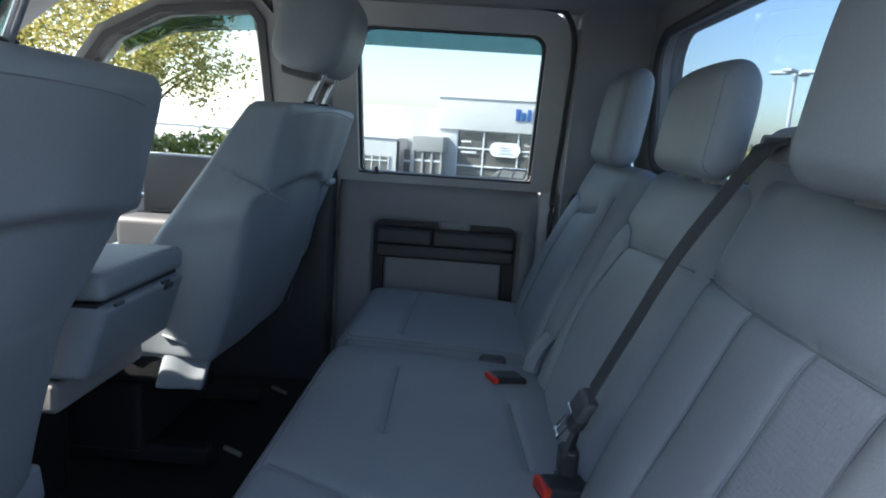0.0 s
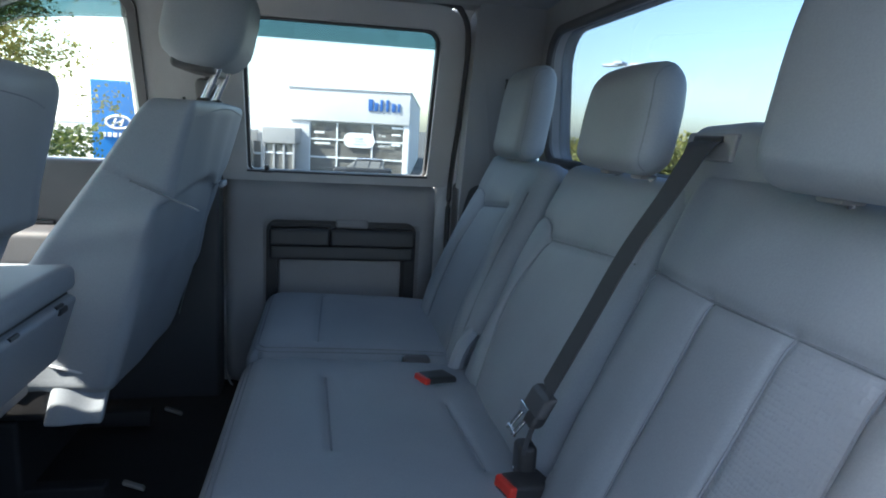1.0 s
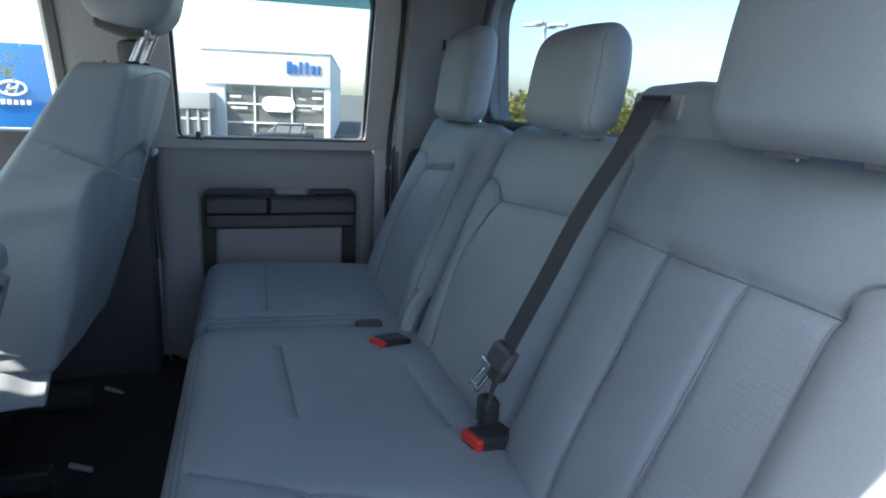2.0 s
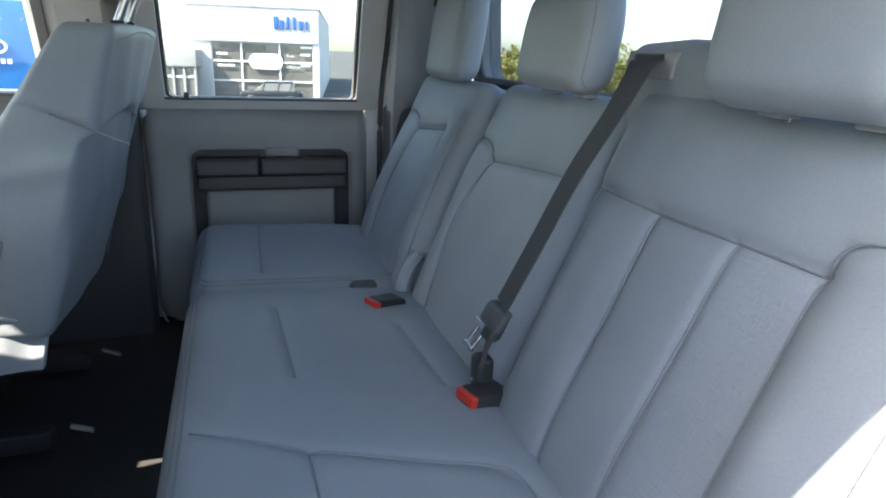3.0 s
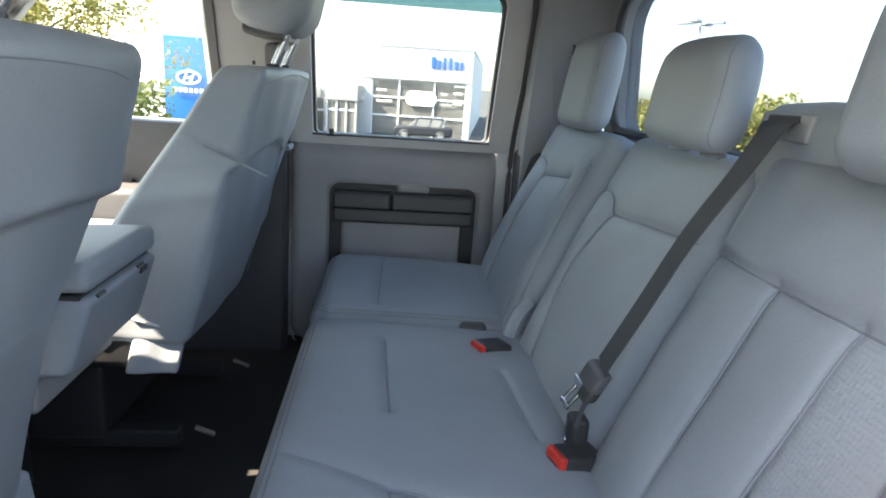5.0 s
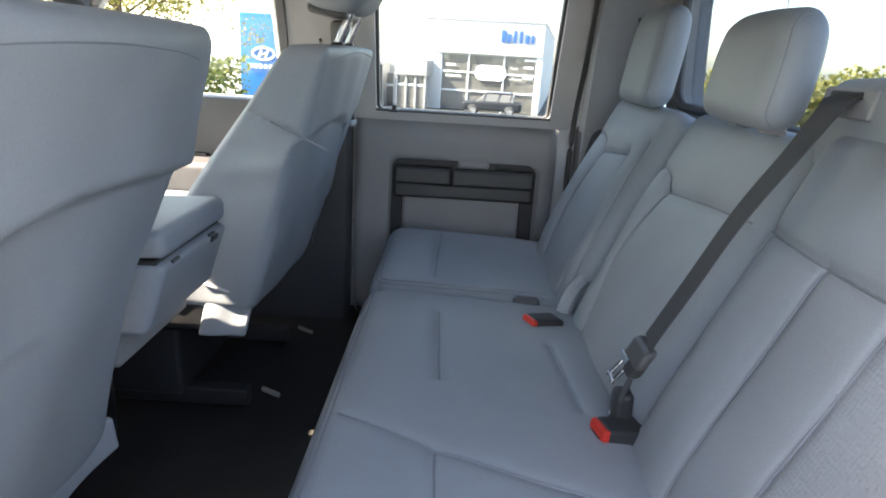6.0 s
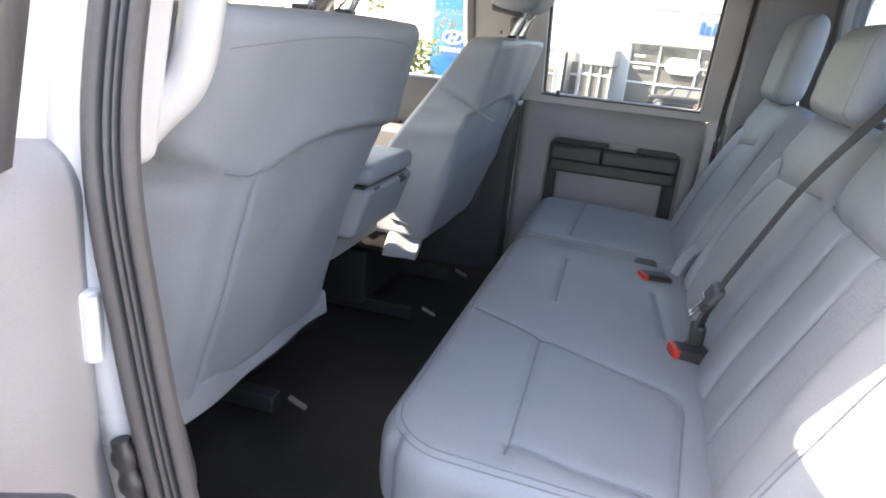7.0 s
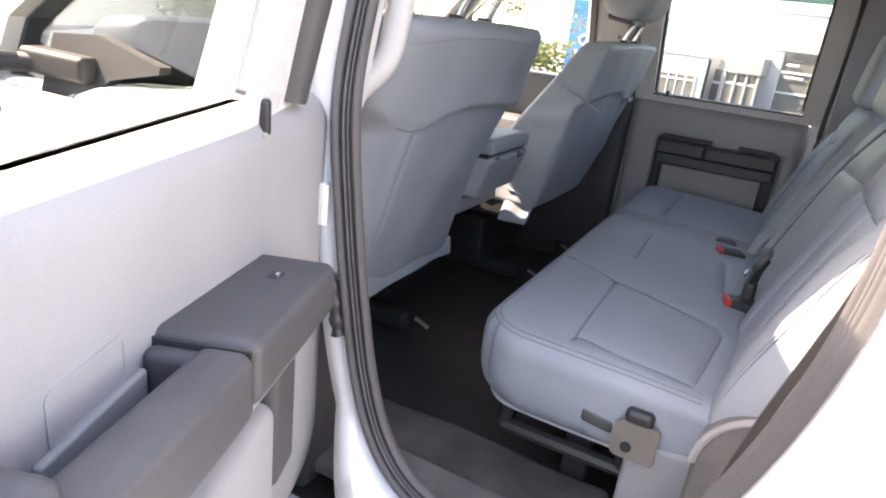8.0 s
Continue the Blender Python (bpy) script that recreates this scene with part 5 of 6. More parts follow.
def near_door_details(d, H):
    """Dark armrest with its end pad, pull cup, pocket and hinge-edge hardware."""
    A = lambda vf: H((np.asarray(vf[0], float) - np.array([0, 0, 0.034]), vf[1]))
    y = -0.900
    rise = lambda p, dd, q: p + np.stack([0 * q[:, 0], 0 * q[:, 0], 0.10 * q[:, 0]], 1)
    part("armrest_pad", A(soft_box((0.252, 0.100, 0.064), 0.013, 0.012, rise, (-0.1145, y + 0.036, 0.5026))), TRIM_DARK, d, "dark grey front armrest pad")
    # armrest behind the pad: outer rail and far end round an open pull cup
    part("armrest", A(join(soft_box((0.33, 0.046, 0.066), 0.012, 0.012, rise, (0.178, y + 0.0625, 0.527)), soft_box((0.160, 0.075, 0.064), 0.014, 0.012, None, (0.285, y + 0.028, 0.548)))), TRIM_DARK, d, "dark grey armrest")
    part("pad_gap", A(soft_box((0.0035, 0.094, 0.058), 0.0015, 0.05, None, (0.0128, y + 0.0355, 0.513))), BLACK, d, "dark joint line")
    part("pull_cup", A(soft_box((0.190, 0.060, 0.014), 0.005, 0.02, None, (0.092, y + 0.030, 0.488))), BLACK, d, "black floor of the pull cup")
    part("cup_wall", A(soft_box((0.020, 0.058, 0.045), 0.008, 0.01, None, (0.022, y + 0.028, 0.515))), TRIM_DARK, d)
    part("cup_insert", A(soft_box((0.120, 0.008, 0.030), 0.003, 0.02, None, (0.095, y + 0.004, 0.512))), PILLAR, d, "grey pull insert")
    part("release_recess", A(ring(loop(0.050, 0.138, 0.522, 0.566, 0.008, 4), loop(0.054, 0.134, 0.526, 0.562, 0.005, 4), lambda z: y + 0.0012, -0.004)), TRIM, d, "moulded recess rim")
    part("switch", A(soft_box((0.020, 0.012, 0.004), 0.0015, 0.02, None, (-0.160, y + 0.040, 0.530))), BLACK, d, "black window switch")
    part("switch_light", A(soft_box((0.007, 0.004, 0.004), 0.001, 0.02, None, (-0.158, y + 0.043, 0.533))), CHROME, d)
    part("armrest_underside", A(soft_box((0.50, 0.070, 0.045), 0.014, 0.05, rise, (0.02, y + 0.022, 0.456))), TRIM, d)
    part("pocket_side", H(soft_box((0.080, 0.045, 0.26), 0.016, 0.05, None, (-0.232, y + 0.012, 0.31))), TRIM_DARK, d, "dark pocket frame")
    part("door_pocket", H(soft_box((0.40, 0.050, 0.17), 0.020, 0.03, None, (0.01, y + 0.012, 0.24))), TRIM, d, "grey pocket panel")
    part("door_edge", H(soft_box((0.030, 0.060, 0.66), 0.012, 0.1, None, (-0.375, -0.985, 0.30))), PAINT, d, "white painted hinge edge")
    part("edge_rubber", H(tube([(-0.335, -0.915, 0.655), (-0.338, -0.885, 0.80), (-0.330, -0.835, 1.0)], 0.028, 10)), RUBBER, d, "black frame rubber")
    part("wiring_boot", tube([(-0.331 + 0.0014 * k, -0.896, 0.440 - 0.0065 * k) for k in range(15)], [0.0115 if k // 2 % 2 else 0.0085 for k in range(15)], 12), BLACK, d, "corrugated black wiring boot")
    part("hinge_plate", join(soft_box((0.012, 0.022, 0.062), 0.004, 0.05, None, (-0.3545, -0.894, 0.545)), tube([(-0.349, -0.898, 0.516), (-0.349, -0.898, 0.574)], 0.007, 10)), PAINT, d, "white painted hinge")


near_door_details(door_near, TURN_DOOR)


# ---- outside ----
def turn_box(cx, cy, yaw):
    """Places meshes built round the origin: turned by yaw, moved to cx, cy."""
    c, s = math.cos(radians(yaw)), math.sin(radians(yaw))

    def put(vf, z=0.0):
        v, f = vf
        v = np.asarray(v, float)
        return np.stack([cx + c * v[:, 0] - s * v[:, 1], cy + s * v[:, 0] + c * v[:, 1], v[:, 2] + z], 1), f
    return put


def lettering(name, text, size, at, yaw, mat, parent, depth=0.03):
    cu = bpy.data.curves.new(name, "FONT")
    cu.body, cu.size, cu.extrude, cu.align_x = text, size, depth, "CENTER"
    tmp = bpy.data.objects.new(name, cu)
    scene.collection.objects.link(tmp)
    dg = bpy.context.evaluated_depsgraph_get()
    me = bpy.data.meshes.new_from_object(tmp.evaluated_get(dg))
    bpy.data.objects.remove(tmp)
    me.materials.clear()
    me.materials.append(mat)
    ob = new(name, me)
    ob.parent = parent
    ORIGIN[ob.name] = ORIGIN[parent.name]
    m = Matrix.Translation(Vector(at) - Vector(ORIGIN[parent.name])) @ pose(0, 0, 0, 90, 0, yaw)
    ob.matrix_local = m
    return ob


def dealership():
    """White showroom with a glazed corner, a lower wing with a canopy, and letters over the glass."""
    base = ground_z(58)
    yaw = -9.0
    b = thing("showroom_building", (7.0, 57.6, base), "white car showroom with a glazed corner and entrance canopy", "building")
    put0 = turn_box(7.0, 57.6, yaw)
    put = lambda vf: put0(vf, base)
    # upper wall above the glazing, long rear wing, lower wing
    part("upper_wall", put(box(-10.6, 0.15, -0.25, 46, 4.95, 7.75, 0.03)), WALL_WHITE, b)
    part("wing", put(box(-40, -10.2, 0.6, 12, 0, 6.75, 0.03)), WALL_WHITE, b)
    part("side_wall", put(box(-0.2, 0.15, 3.4, 46, 0, 4.95, 0.03)), WALL_WHITE, b)
    part("parapet", put(box(-10.7, 0.25, -0.35, 46.1, 7.75, 7.90, 0.03)), FRAME_WHITE, b)
    part("column", put(box(-0.30, 0.16, -0.12, 0.30, 0, 4.95, 0.02)), FRAME_WHITE, b)
    part("column", put(box(-0.05, 0.16, 3.0, 3.4, 0, 4.95, 0.02)), FRAME_WHITE, b)
    rows = [0.0, 1.75, 3.35, 4.95]
    cols = [-8.75, -6.30, -3.15, -0.30]
    part("column", put(box(-10.25, -8.75, -0.1, 0.3, 0, 4.95, 0.02)), WALL_WHITE, b)
    for i in range(3):
        for j in range(3):
            part("pane", put(box(cols[i] + 0.05, cols[i + 1] - 0.05, 0.10, 0.14, rows[j] + 0.05, rows[j + 1] - 0.05, 0.005)), SHOP_GLASS, b)
    for c in cols:
        part("mullion", put(box(c - 0.07, c + 0.07, -0.02, 0.16, 0, 4.95, 0.01)), FRAME_WHITE, b)
    for r in rows[1:]:
        part("transom", put(box(cols[0], cols[-1], -0.03, 0.15, r - 0.07, r + 0.07, 0.01)), FRAME_WHITE, b)
    for j in range(3):
        for k in range(2):
            part("pane", put(box(0.02, 0.06, 0.35 + 1.35 * k, 1.60 + 1.35 * k, rows[j] + 0.05, rows[j + 1] - 0.05, 0.005)), SHOP_GLASS, b)
    for k in range(3):
        part("mullion", put(box(0.0, 0.12, 0.28 + 1.35 * k, 0.36 + 1.35 * k, 0, 4.95, 0.01)), FRAME_WHITE, b)
    for r in rows[1:]:
        part("transom", put(box(0.0, 0.13, 0.3, 3.0, r - 0.06, r + 0.06, 0.01)), FRAME_WHITE, b)
    # grey entrance portal, with glazing under it, and the low white wing with its door
    part("canopy", put(box(-12.3, -9.5, -2.6, 0.6, 2.85, 4.20, 0.03)), PANEL_GREY, b, "grey metal entrance portal")
    for c in (-12.2, -11.35, -10.5, -9.65):
        part("canopy_post", put(box(c - 0.10, c + 0.10, -2.5, -2.25, 0, 2.86, 0.02)), PANEL_GREY, b)
    for i in range(3):
        part("pane", put(box(-12.08 + 0.85 * i, -11.45 + 0.85 * i, -2.36, -2.30, 0.1, 2.8, 0.01)), SHOP_GLASS, b)
        part("transom", put(box(-12.1 + 0.85 * i, -11.43 + 0.85 * i, -2.42, -2.30, 1.95, 2.12, 0.01)), FRAME_WHITE, b)
    part("wing_front", put(box(-40, -13.6, -3.0, 0.6, 0, 3.75, 0.03)), WALL_WHITE, b)
    part("coping", put(box(-40.1, -13.5, -3.1, 0.5, 3.75, 3.90, 0.02)), FRAME_WHITE, b)
    part("corner_post", put(box(-13.6, -13.4, -3.05, -2.8, 0, 3.6, 0.01)), CAR_DARK, b, "dark corner post")
    part("pane", put(box(-13.4, -12.4, -1.2, -1.1, 0.1, 2.9, 0.01)), SHOP_GLASS, b)
    part("transom", put(box(-13.4, -12.4, -1.26, -1.1, 1.75, 1.95, 0.01)), FRAME_WHITE, b)
    part("column", put(box(-12.75, -12.4, -1.4, -1.0, 0, 3.0, 0.01)), WALL_WHITE, b)
    for i, (w0, w1) in enumerate(((-17.2, -16.6), (-16.5, -15.9), (-15.75, -15.15), (-14.95, -14.35), (-19.9, -18.4), (-21.9, -20.4))):
        part("pane", put(box(w0, w1, -3.06, -2.98, 0.2 if i < 4 else 0.9, 2.15, 0.01)), SHOP_GLASS, b)
        part("mullion", put(box(w1 + 0.01, w1 + 0.09, -3.12, -2.99, 0.0, 2.3, 0.01)), FRAME_WHITE, b)
    part("transom", put(box(-17.2, -14.35, -3.11, -2.99, 1.72, 1.84, 0.01)), FRAME_WHITE, b)
    # name over the glass as plain bars, oval emblem, window words
    for i, (w, h) in enumerate(((0.48, 0.92), (0.40, 0.66), (0.30, 0.92), (0.30, 0.92), (0.40, 0.66), (0.26, 0.66))):
        x = -3.55 + 0.52 * i
        part("sign_bar", put(box(x, x + w * 0.85, -0.36, -0.25, 6.05, 6.05 + h * 1.1, 0.02)), LETTER_BLUE, b, "blue sign character drawn as a plain bar")
    ov = loop(-5.70, -2.90, 2.75, 4.05, 0.62, 10)
    v, f = sheet(ov, lambda z: -0.06, -0.05)
    part("oval_sign", put((v, f)), SIGN_WHITE, b, "white oval window sign")
    for i in range(3):
        part("sign_bar", put(box(-4.9, -3.6 - 0.2 * i, -0.15, -0.12, 3.05 + 0.26 * i, 3.14 + 0.26 * i, 0.005)), GALVANISED, b)
    for cx, cz, w in ((-7.9, 3.85, 0.9), (-7.6, 2.9, 1.4), (-0.9, 4.55, 1.0), (-1.0, 3.95, 0.8), (-1.0, 3.05, 0.8)):
        part("sign_bar", put(box(cx - w / 2, cx + w / 2, -0.06, -0.02, cz, cz + 0.18, 0.005)), SIGN_WHITE, b)
    for text, cx, cz in (("Free", -2.25, 3.80), ("Lifetime", -2.05, 2.90)):
        at, _ = put((np.array([[cx, -0.05, cz]]), []))
        lettering("window_word", text, 0.34, at[0], yaw, SIGN_WHITE, b, 0.01)
    return b


dealership()


def monument_sign():
    z = ground_z(28)
    s = thing("monument_sign", (-8.5, 28.0, z), "tall blue dealer sign with a white oval emblem", "sign")
    put0 = turn_box(-8.5, 28.0, 6.0)
    put = lambda vf: put0(vf, z)
    part("panel", put(box(-1.0, 1.4, -0.15, 0.15, 0.25, 4.20, 0.05)), SIGN_BLUE, s)
    part("foot", put(box(-1.1, 1.1, -0.12, 0.12, -0.6, 0.25, 0.02)), GALVANISED, s)
    n = 28
    pts = [(0.46 * math.cos(2 * math.pi * k / n), -0.19, 2.53 + 0.25 * math.sin(2 * math.pi * k / n)) for k in range(n + 1)]
    part("emblem", put(tube(pts, 0.045, 8)), SIGN_WHITE, s, "white oval ring")
    part("emblem_bar", put(join(tube([(-0.20, -0.19, 2.38), (-0.08, -0.19, 2.68)], 0.045, 6), tube([(0.08, -0.19, 2.38), (0.20, -0.19, 2.68)], 0.045, 6), tube([(-0.12, -0.19, 2.50), (0.12, -0.19, 2.56)], 0.035, 6))), SIGN_WHITE, s)
    for k in range(6):
        part("sign_bar", put(box(-0.62 + 0.21 * k, -0.48 + 0.21 * k, -0.20, -0.15, 1.92, 2.10, 0.01)), SIGN_WHITE, s, "white sign character drawn as a plain bar")


monument_sign()


def tree(at, height, spread, trunk, leaf, leaves, seed, label, low=0.35, size=0.10):
    """A trunk that forks into limbs and twigs, each twig end hung with clumps of small leaves."""
    rnd = random.Random(seed)
    t = thing("tree", at, label, "tree")
    base = np.array(at, float)
    top = base + np.array([0, 0, height * 0.72])
    segs = [tube(smooth_line([base - [0, 0, 0.2], base + [0.1, 0.05, height * 0.3], top], 14), np.linspace(trunk, trunk * 0.25, 14), 8)]
    ends = []
    for i in range(15):
        h = low + (0.72 - low) * (i / 14)
        a = i * 2.399 + rnd.uniform(-0.4, 0.4)
        start = base + np.array([0.1 * h, 0.05 * h, height * h])
        reach = spread * (1.05 - 0.5 * (h - low) / (0.75 - low)) * rnd.uniform(0.7, 1.1)
        end = start + np.array([math.cos(a) * reach, math.sin(a) * reach, height * rnd.uniform(0.08, 0.26)])
        mid = (start + end) / 2 + np.array([0, 0, 0.06 * height])
        segs.append(tube(smooth_line([start, mid, end], 8), np.linspace(trunk * 0.32, trunk * 0.06, 8), 6))
        ends += [end, mid, (mid + end) / 2]
        for k in range(4):
            e2 = mid + (end - mid) * rnd.uniform(0.1, 0.9) + np.array([rnd.gauss(0, 1), rnd.gauss(0, 1), rnd.gauss(0.3, 0.7)]) * spread * 0.28
            segs.append(tube([mid + (end - mid) * 0.3, e2], [trunk * 0.09, trunk * 0.03], 5))
            ends.append(e2)
    ends.append(top)
    part("trunk", join(*segs), BARK, t)
    v, f = [], []
    for i in range(leaves):
        c = ends[rnd.randrange(len(ends))]
        p = c + np.array([rnd.gauss(0, 1), rnd.gauss(0, 1), rnd.gauss(0, 0.8)]) * spread * 0.12
        a = np.array([rnd.gauss(0, 1), rnd.gauss(0, 1), rnd.gauss(0, 0.6)])
        a /= np.linalg.norm(a)
        b = np.cross(a, (rnd.gauss(0, 1), rnd.gauss(0, 1), rnd.gauss(0, 1)))
        b /= np.linalg.norm(b) + 1e-9
        s = size * rnd.uniform(0.6, 1.4)
        n = len(v)
        v += [p - a * s, p + b * s * 0.55, p + a * s, p - b * s * 0.55]
        f.append([n, n + 1, n + 2, n + 3])
    part("crown", (v, f), leaf, t, smooth=False)
    return t


def leaf_shade(mat, warm):
    """Leaves differ in tone from one to the next."""
    nt = mat.node_tree
    b = nt.nodes["Principled BSDF"]
    geo, ramp = nt.nodes.new("ShaderNodeNewGeometry"), nt.nodes.new("ShaderNodeValToRGB")
    nt.links.new(geo.outputs["Random Per Island"], ramp.inputs["Fac"])
    e = ramp.color_ramp.elements
    e[0].color, e[1].color = warm[0], warm[1]
    mid = e.new(0.55)
    mid.color = warm[2]
    nt.links.new(ramp.outputs[0], b.inputs["Base Color"])
    tr = nt.nodes.new("ShaderNodeBsdfTranslucent")
    nt.links.new(ramp.outputs[0], tr.inputs["Color"])
    mx = nt.nodes.new("ShaderNodeMixShader")
    mx.inputs[0].default_value = 0.4
    nt.links.new(b.outputs[0], mx.inputs[1])
    nt.links.new(tr.outputs[0], mx.inputs[2])
    nt.links.new(mx.outputs[0], nt.nodes["Material Output"].inputs["Surface"])


leaf_shade(LEAF, ((0.15, 0.17, 0.04, 1), (0.42, 0.34, 0.10, 1), (0.30, 0.28, 0.08, 1)))
leaf_shade(LEAF_GREEN, ((0.05, 0.085, 0.02, 1), (0.20, 0.21, 0.05, 1), (0.10, 0.14, 0.035, 1)))
tree((-9.2, 17.0, ground_z(17)), 6.4, 2.7, 0.13, LEAF, 15000, 4, "young roadside tree with thin yellowing leaves", size=0.062)
tree((-14.5, 19.0, ground_z(19)), 6.8, 3.0, 0.14, LEAF, 15000, 9, "young tree with yellow and green leaves", size=0.068)
tree((-19.0, 10.0, ground_z(10)), 7.0, 3.0, 0.14, LEAF, 13000, 12, "young tree with thinning leaves ahead of the truck", size=0.07)
tree((-24.0, -9.0, -0.75), 8.0, 3.4, 0.16, LEAF_GREEN, 6000, 15, "broad green tree beyond the parked vehicles", size=0.14)


def hedge(name, x0, x1, y0, y1, h, n, seed, leaf, label, size=0.09):
    rnd = random.Random(seed)
    v, f = [], []
    for i in range(n):
        x, y = rnd.uniform(x0, x1), rnd.uniform(y0, y1)
        hh = h * (0.75 + 0.35 * noise.noise(Vector((x * 0.35, y * 0.35, seed))))
        z = ground_z(y) + rnd.random() ** 0.6 * hh
        p = np.array([x, y, z])
        a = np.array([rnd.gauss(0, 1), rnd.gauss(0, 1), rnd.gauss(0, 1)])
        a /= np.linalg.norm(a)
        b = np.cross(a, (rnd.gauss(0, 1), rnd.gauss(0, 1), rnd.gauss(0, 1)))
        b /= np.linalg.norm(b) + 1e-9
        s = size * rnd.uniform(0.6, 1.5)
        k = len(v)
        v += [p - a * s, p + b * s * 0.6, p + a * s, p - b * s * 0.6]
        f.append([k, k + 1, k + 2, k + 3])
    tagged(part(name, (v, f), leaf, smooth=False), label, "shrubs", kind="stuff")


hedge("shrubbery", -26, -7.2, 19, 22, 2.6, 14000, 3, LEAF_GREEN, "bank of green and yellow shrubs behind the sign", 0.09)
hedge("far_woods", 20, 50, 50, 57, 5.6, 15000, 5, LEAF, "low belt of autumn woods beyond the lot", 0.22)
hedge("far_woods", -64, -52, -48, 2, 9.0, 14000, 11, LEAF_GREEN, "line of tall green trees ahead of the truck", 0.42)
hedge("far_woods", 70, 100, -60, 55, 3.6, 14000, 7, LEAF_GREEN, "low belt of green woods beyond the lot", 0.36)


def lamp_post(x, y):
    z = ground_z(y)
    p = thing("street_lamp", (x, y, z), "tall white lot lamp with four flat heads", "street lamp")
    part("pole", tube([(x, y, z), (x, y, z + 6.35)], [0.11, 0.08], 10), GALVANISED, p)
    for a in range(4):
        w = math.pi / 4 + a * math.pi / 2
        part("lamp_head", hinge(box(x + 0.25, x + 1.05, y - 0.2, y + 0.2, z + 6.28, z + 6.42, 0.04), (x, y), math.degrees(w)), GALVANISED, p)
    part("base", tube([(x, y, z), (x, y, z + 0.7)], 0.3, 14), WALL_WHITE, p)


lamp_post(13.4, 28.0)


def wheel(put, cx, cy, r, parent):
    n = 24
    ring_pts = [(cx + (r - 0.07) * math.cos(2 * math.pi * k / n), cy, r + (r - 0.07) * math.sin(2 * math.pi * k / n)) for k in range(n + 1)]
    w = part("wheel", put(tube([(cx, cy - 0.07, r), (cx, cy + 0.07, r)], r * 0.62, 20)), CHROME, parent, "bright alloy wheel")
    part("tyre", put(tube(ring_pts, 0.11, 8)), RUBBER, w, "black tyre")


def parked_suv(cx, cy, yaw, mat, label):
    """A parked estate car: bonnet, raked glass, roof, dark windows and wheels."""
    z = ground_z(cy)
    c = thing("parked_car", (cx, cy, z), label, "car")
    put0 = turn_box(cx, cy, yaw)
    put = lambda vf: put0(vf, z)

    def low(p, d, q):
        u = q[:, 0] / 2.3
        p[:, 2] -= 0.16 * np.clip(-u - 0.35, 0, 1) * (q[:, 2] > 0)
        p[:, 1] *= 1 - 0.08 * np.abs(u) ** 3
        return p

    def cabin(p, d, q):
        t = np.clip((q[:, 2] + 0.33) / 0.66, 0, 1)
        p[:, 0] = p[:, 0] * (1 - 0.30 * t) + 0.32 * t
        p[:, 1] *= 1 - 0.20 * t
        return p
    part("body", put(soft_box((4.6, 1.85, 0.72), 0.16, 0.15, low, (0, 0, 0.68))), mat, c)
    part("glasshouse", put(soft_box((3.0, 1.66, 0.66), 0.10, 0.10, cabin, (0.25, 0, 1.32))), SHOP_GLASS, c, "dark tinted windows")
    part("roof", put(soft_box((2.05, 1.38, 0.08), 0.035, 0.2, None, (0.55, 0, 1.66))), mat, c)
    for sx in (-1, 1):
        part("roof_rail", put(tube(smooth_line([(-0.45, sx * 0.60, 1.68), (-0.3, sx * 0.60, 1.74), (1.3, sx * 0.60, 1.74), (1.5, sx * 0.60, 1.68)], 16), 0.022, 6)), CHROME, c)
    for px in (-0.55, 0.55, 1.45):
        for sx in (-1, 1):
            part("pillar", put(tube([(px - 0.10, sx * 0.82, 1.04), (px + 0.08, sx * 0.68, 1.64)], 0.035, 6)), mat, c)
    for px in (-1.45, 1.4):
        for sy in (-0.86, 0.86):
            wheel(put, px, sy, 0.36, c)
    for sy in (-0.62, 0.62):
        part("headlamp", put(soft_box((0.14, 0.36, 0.16), 0.05, 0.1, None, (-2.20, sy, 0.78))), SIGN_WHITE, c, "clear headlamp")
    return c


parked_suv(1.4, -4.1, 2.0, CAR_DARK, "dark estate car parked in the next bay")
parked_suv(2.75, 51.0, -8.0, CAR_DARK, "dark estate car parked before the showroom")
parked_suv(20.5, 52.0, 20.0, SIGN_BLUE, "blue car parked far across the lot")


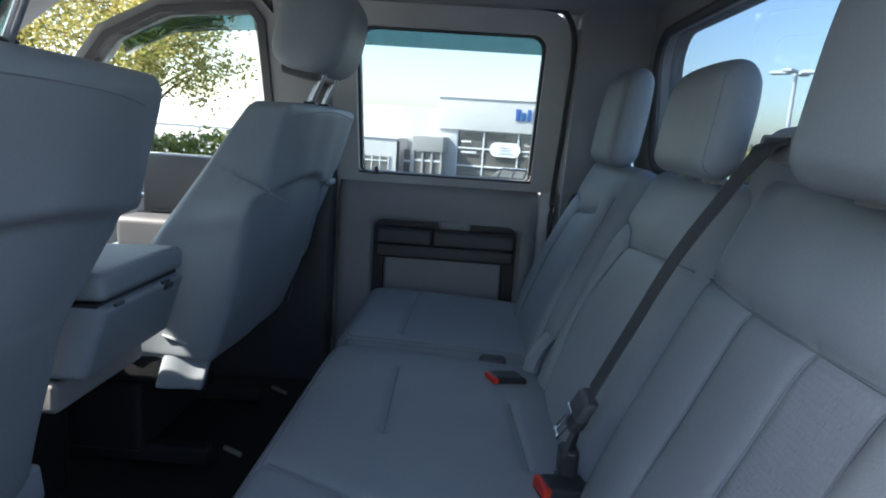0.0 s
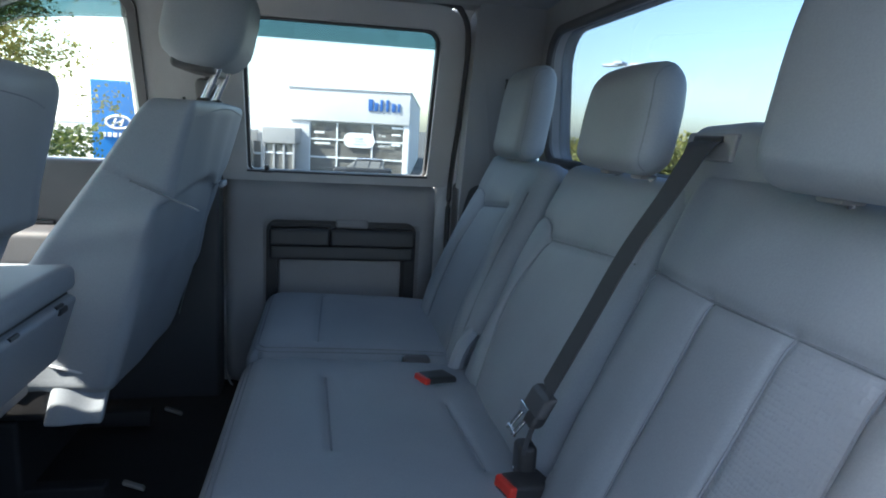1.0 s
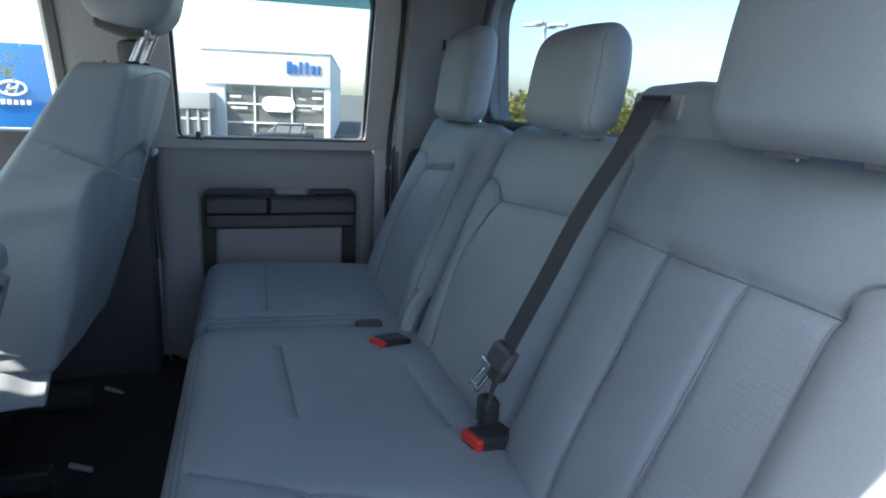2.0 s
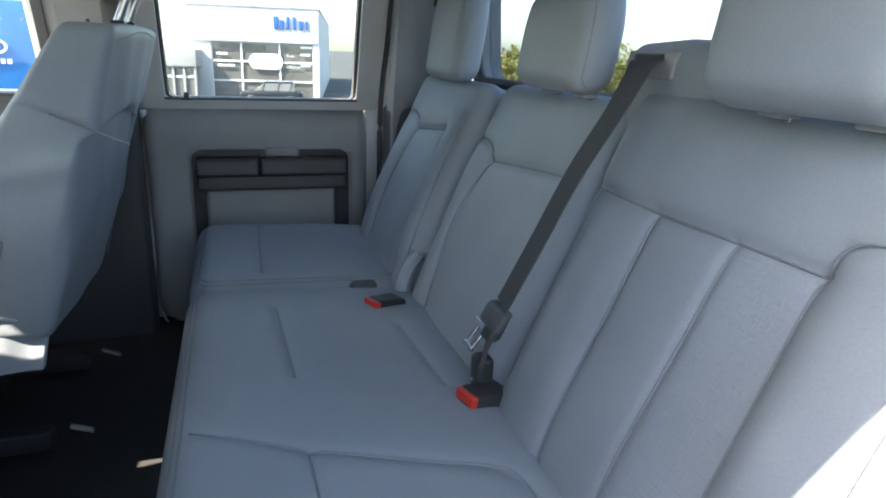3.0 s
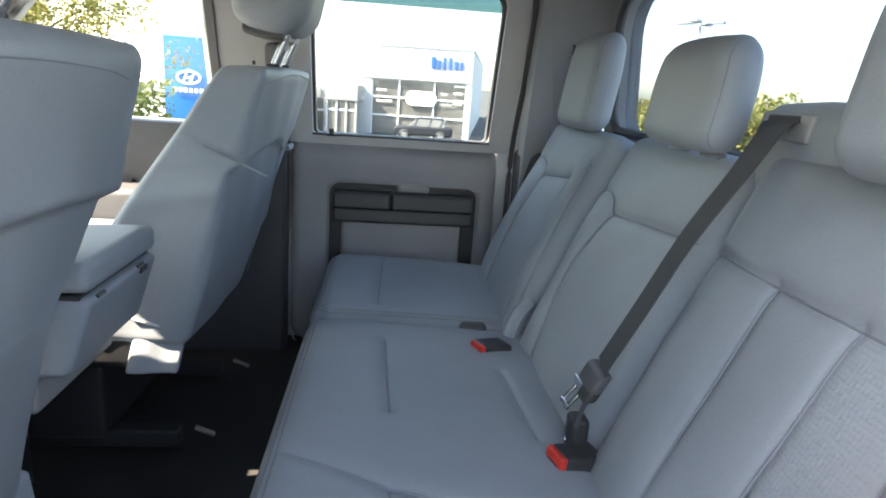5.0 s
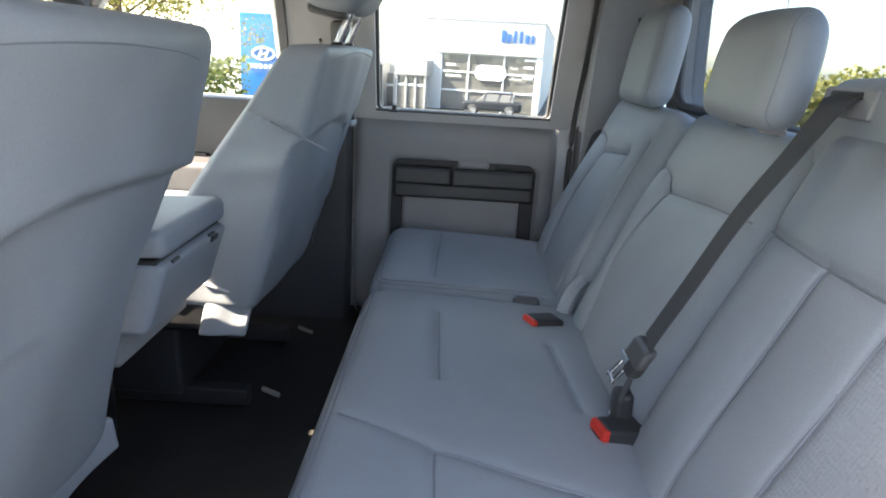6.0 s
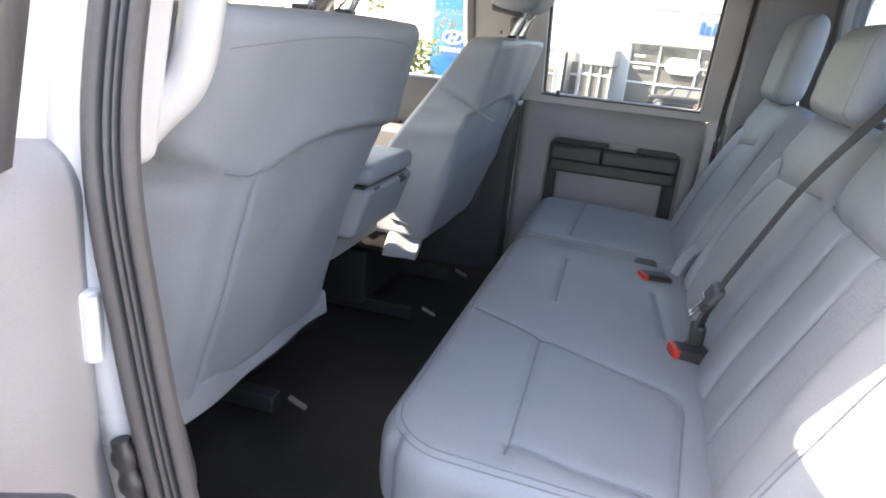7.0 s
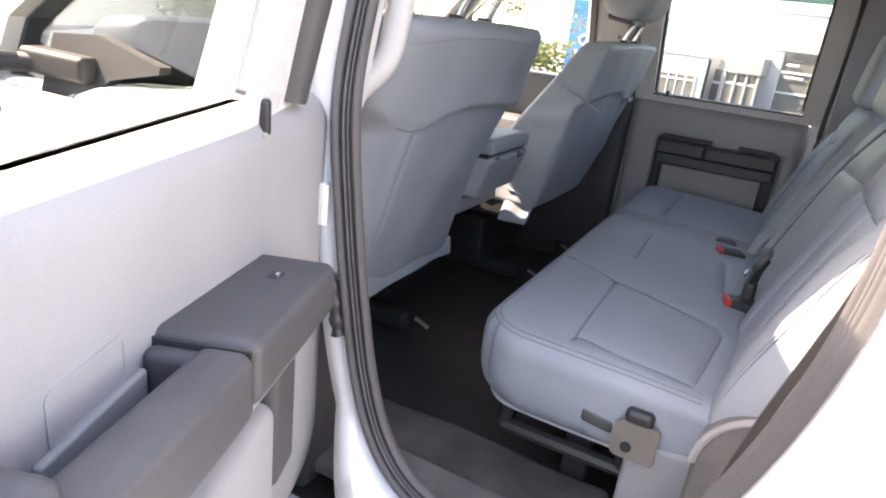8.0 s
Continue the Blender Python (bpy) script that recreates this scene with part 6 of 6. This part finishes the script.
# ---- the rest of the truck, outside the cab ----
def truck_outside():
    t = thing("pickup_truck", (0.0, 0.0, -0.75), "white crew-cab pickup truck parked with a rear door open", "truck")
    part("hood", soft_box((1.30, 1.62, 0.30), 0.07, 0.08, lambda p, d, q: p + np.stack([0 * q[:, 0], 0 * q[:, 0], 0.10 * q[:, 0] - 0.05 * q[:, 1] ** 2], 1), (-2.44, 0, 0.42)), PAINT, t)
    part("cowl", soft_box((0.16, 1.60, 0.10), 0.02, 0.1, None, (-1.79, 0, 0.58)), BLACK, t, "black plastic cowl")
    part("grille", soft_box((0.10, 1.30, 0.42), 0.03, 0.1, None, (-3.14, 0, 0.22)), BLACK, t, "dark slatted grille")
    part("front_bumper", soft_box((0.22, 1.90, 0.26), 0.06, 0.1, None, (-3.20, 0, -0.16)), CHROME, t, "chrome front bumper")
    part("rear_bumper", soft_box((0.20, 1.86, 0.22), 0.05, 0.1, None, (2.72, 0, -0.16)), CHROME, t, "chrome rear bumper")
    part("tailgate", box(2.55, 2.62, -0.80, 0.80, 0.02, 0.56, 0.02), PAINT, t)
    part("bed_floor", box(0.62, 2.60, -0.86, 0.86, -0.02, 0.02, 0.005), TRIM_DARK, t, "dark bed floor")
    part("bed_front", box(0.60, 0.64, -0.84, 0.84, 0.02, 0.54, 0.01), PAINT, t)
    part("chassis", join(box(-3.0, 2.6, -0.50, -0.40, -0.42, -0.22, 0.02), box(-3.0, 2.6, 0.40, 0.50, -0.42, -0.22, 0.02), box(-1.7, 0.6, -0.86, 0.86, -0.10, -0.05, 0.01)), BLACK, t, "black chassis rails")
    for sg in (-1, 1):
        part("front_fender", soft_box((1.45, 0.16, 0.62), 0.06, 0.08, lambda p, d, q: p + np.stack([0 * q[:, 0], 0 * q[:, 0], np.where(q[:, 2] < 0, 0.42 * np.clip(1 - ((q[:, 0] - 0.05) / 0.52) ** 2, 0, 1) ** 0.5, 0)], 1), (-2.40, sg * 0.92, 0.16)), PAINT, t)
        part("bed_side", soft_box((1.98, 0.14, 0.74), 0.04, 0.08, lambda p, d, q: p + np.stack([0 * q[:, 0], 0 * q[:, 0], np.where(q[:, 2] < 0, 0.40 * np.clip(1 - (q[:, 0] / 0.52) ** 2, 0, 1) ** 0.5, 0)], 1), (1.61, sg * 0.93, 0.20)), PAINT, t)
        part("headlamp", soft_box((0.14, 0.26, 0.34), 0.05, 0.1, None, (-3.12, sg * 0.80, 0.24)), SIGN_WHITE, t, "clear headlamp")
        for x in (-2.35, 1.61):
            n = 28
            hub = part("wheel", tube([(x, sg * 0.80, -0.35), (x, sg * 0.95, -0.35)], 0.25, 24), CHROME, t, "bright steel wheel")
            part("tyre", tube([(x + 0.32 * math.cos(2 * math.pi * k / n), sg * 0.86, -0.35 + 0.32 * math.sin(2 * math.pi * k / n)) for k in range(n + 1)], 0.085, 10, 1.25, (0, 1, 0)), RUBBER, hub, "black tyre")


truck_outside()
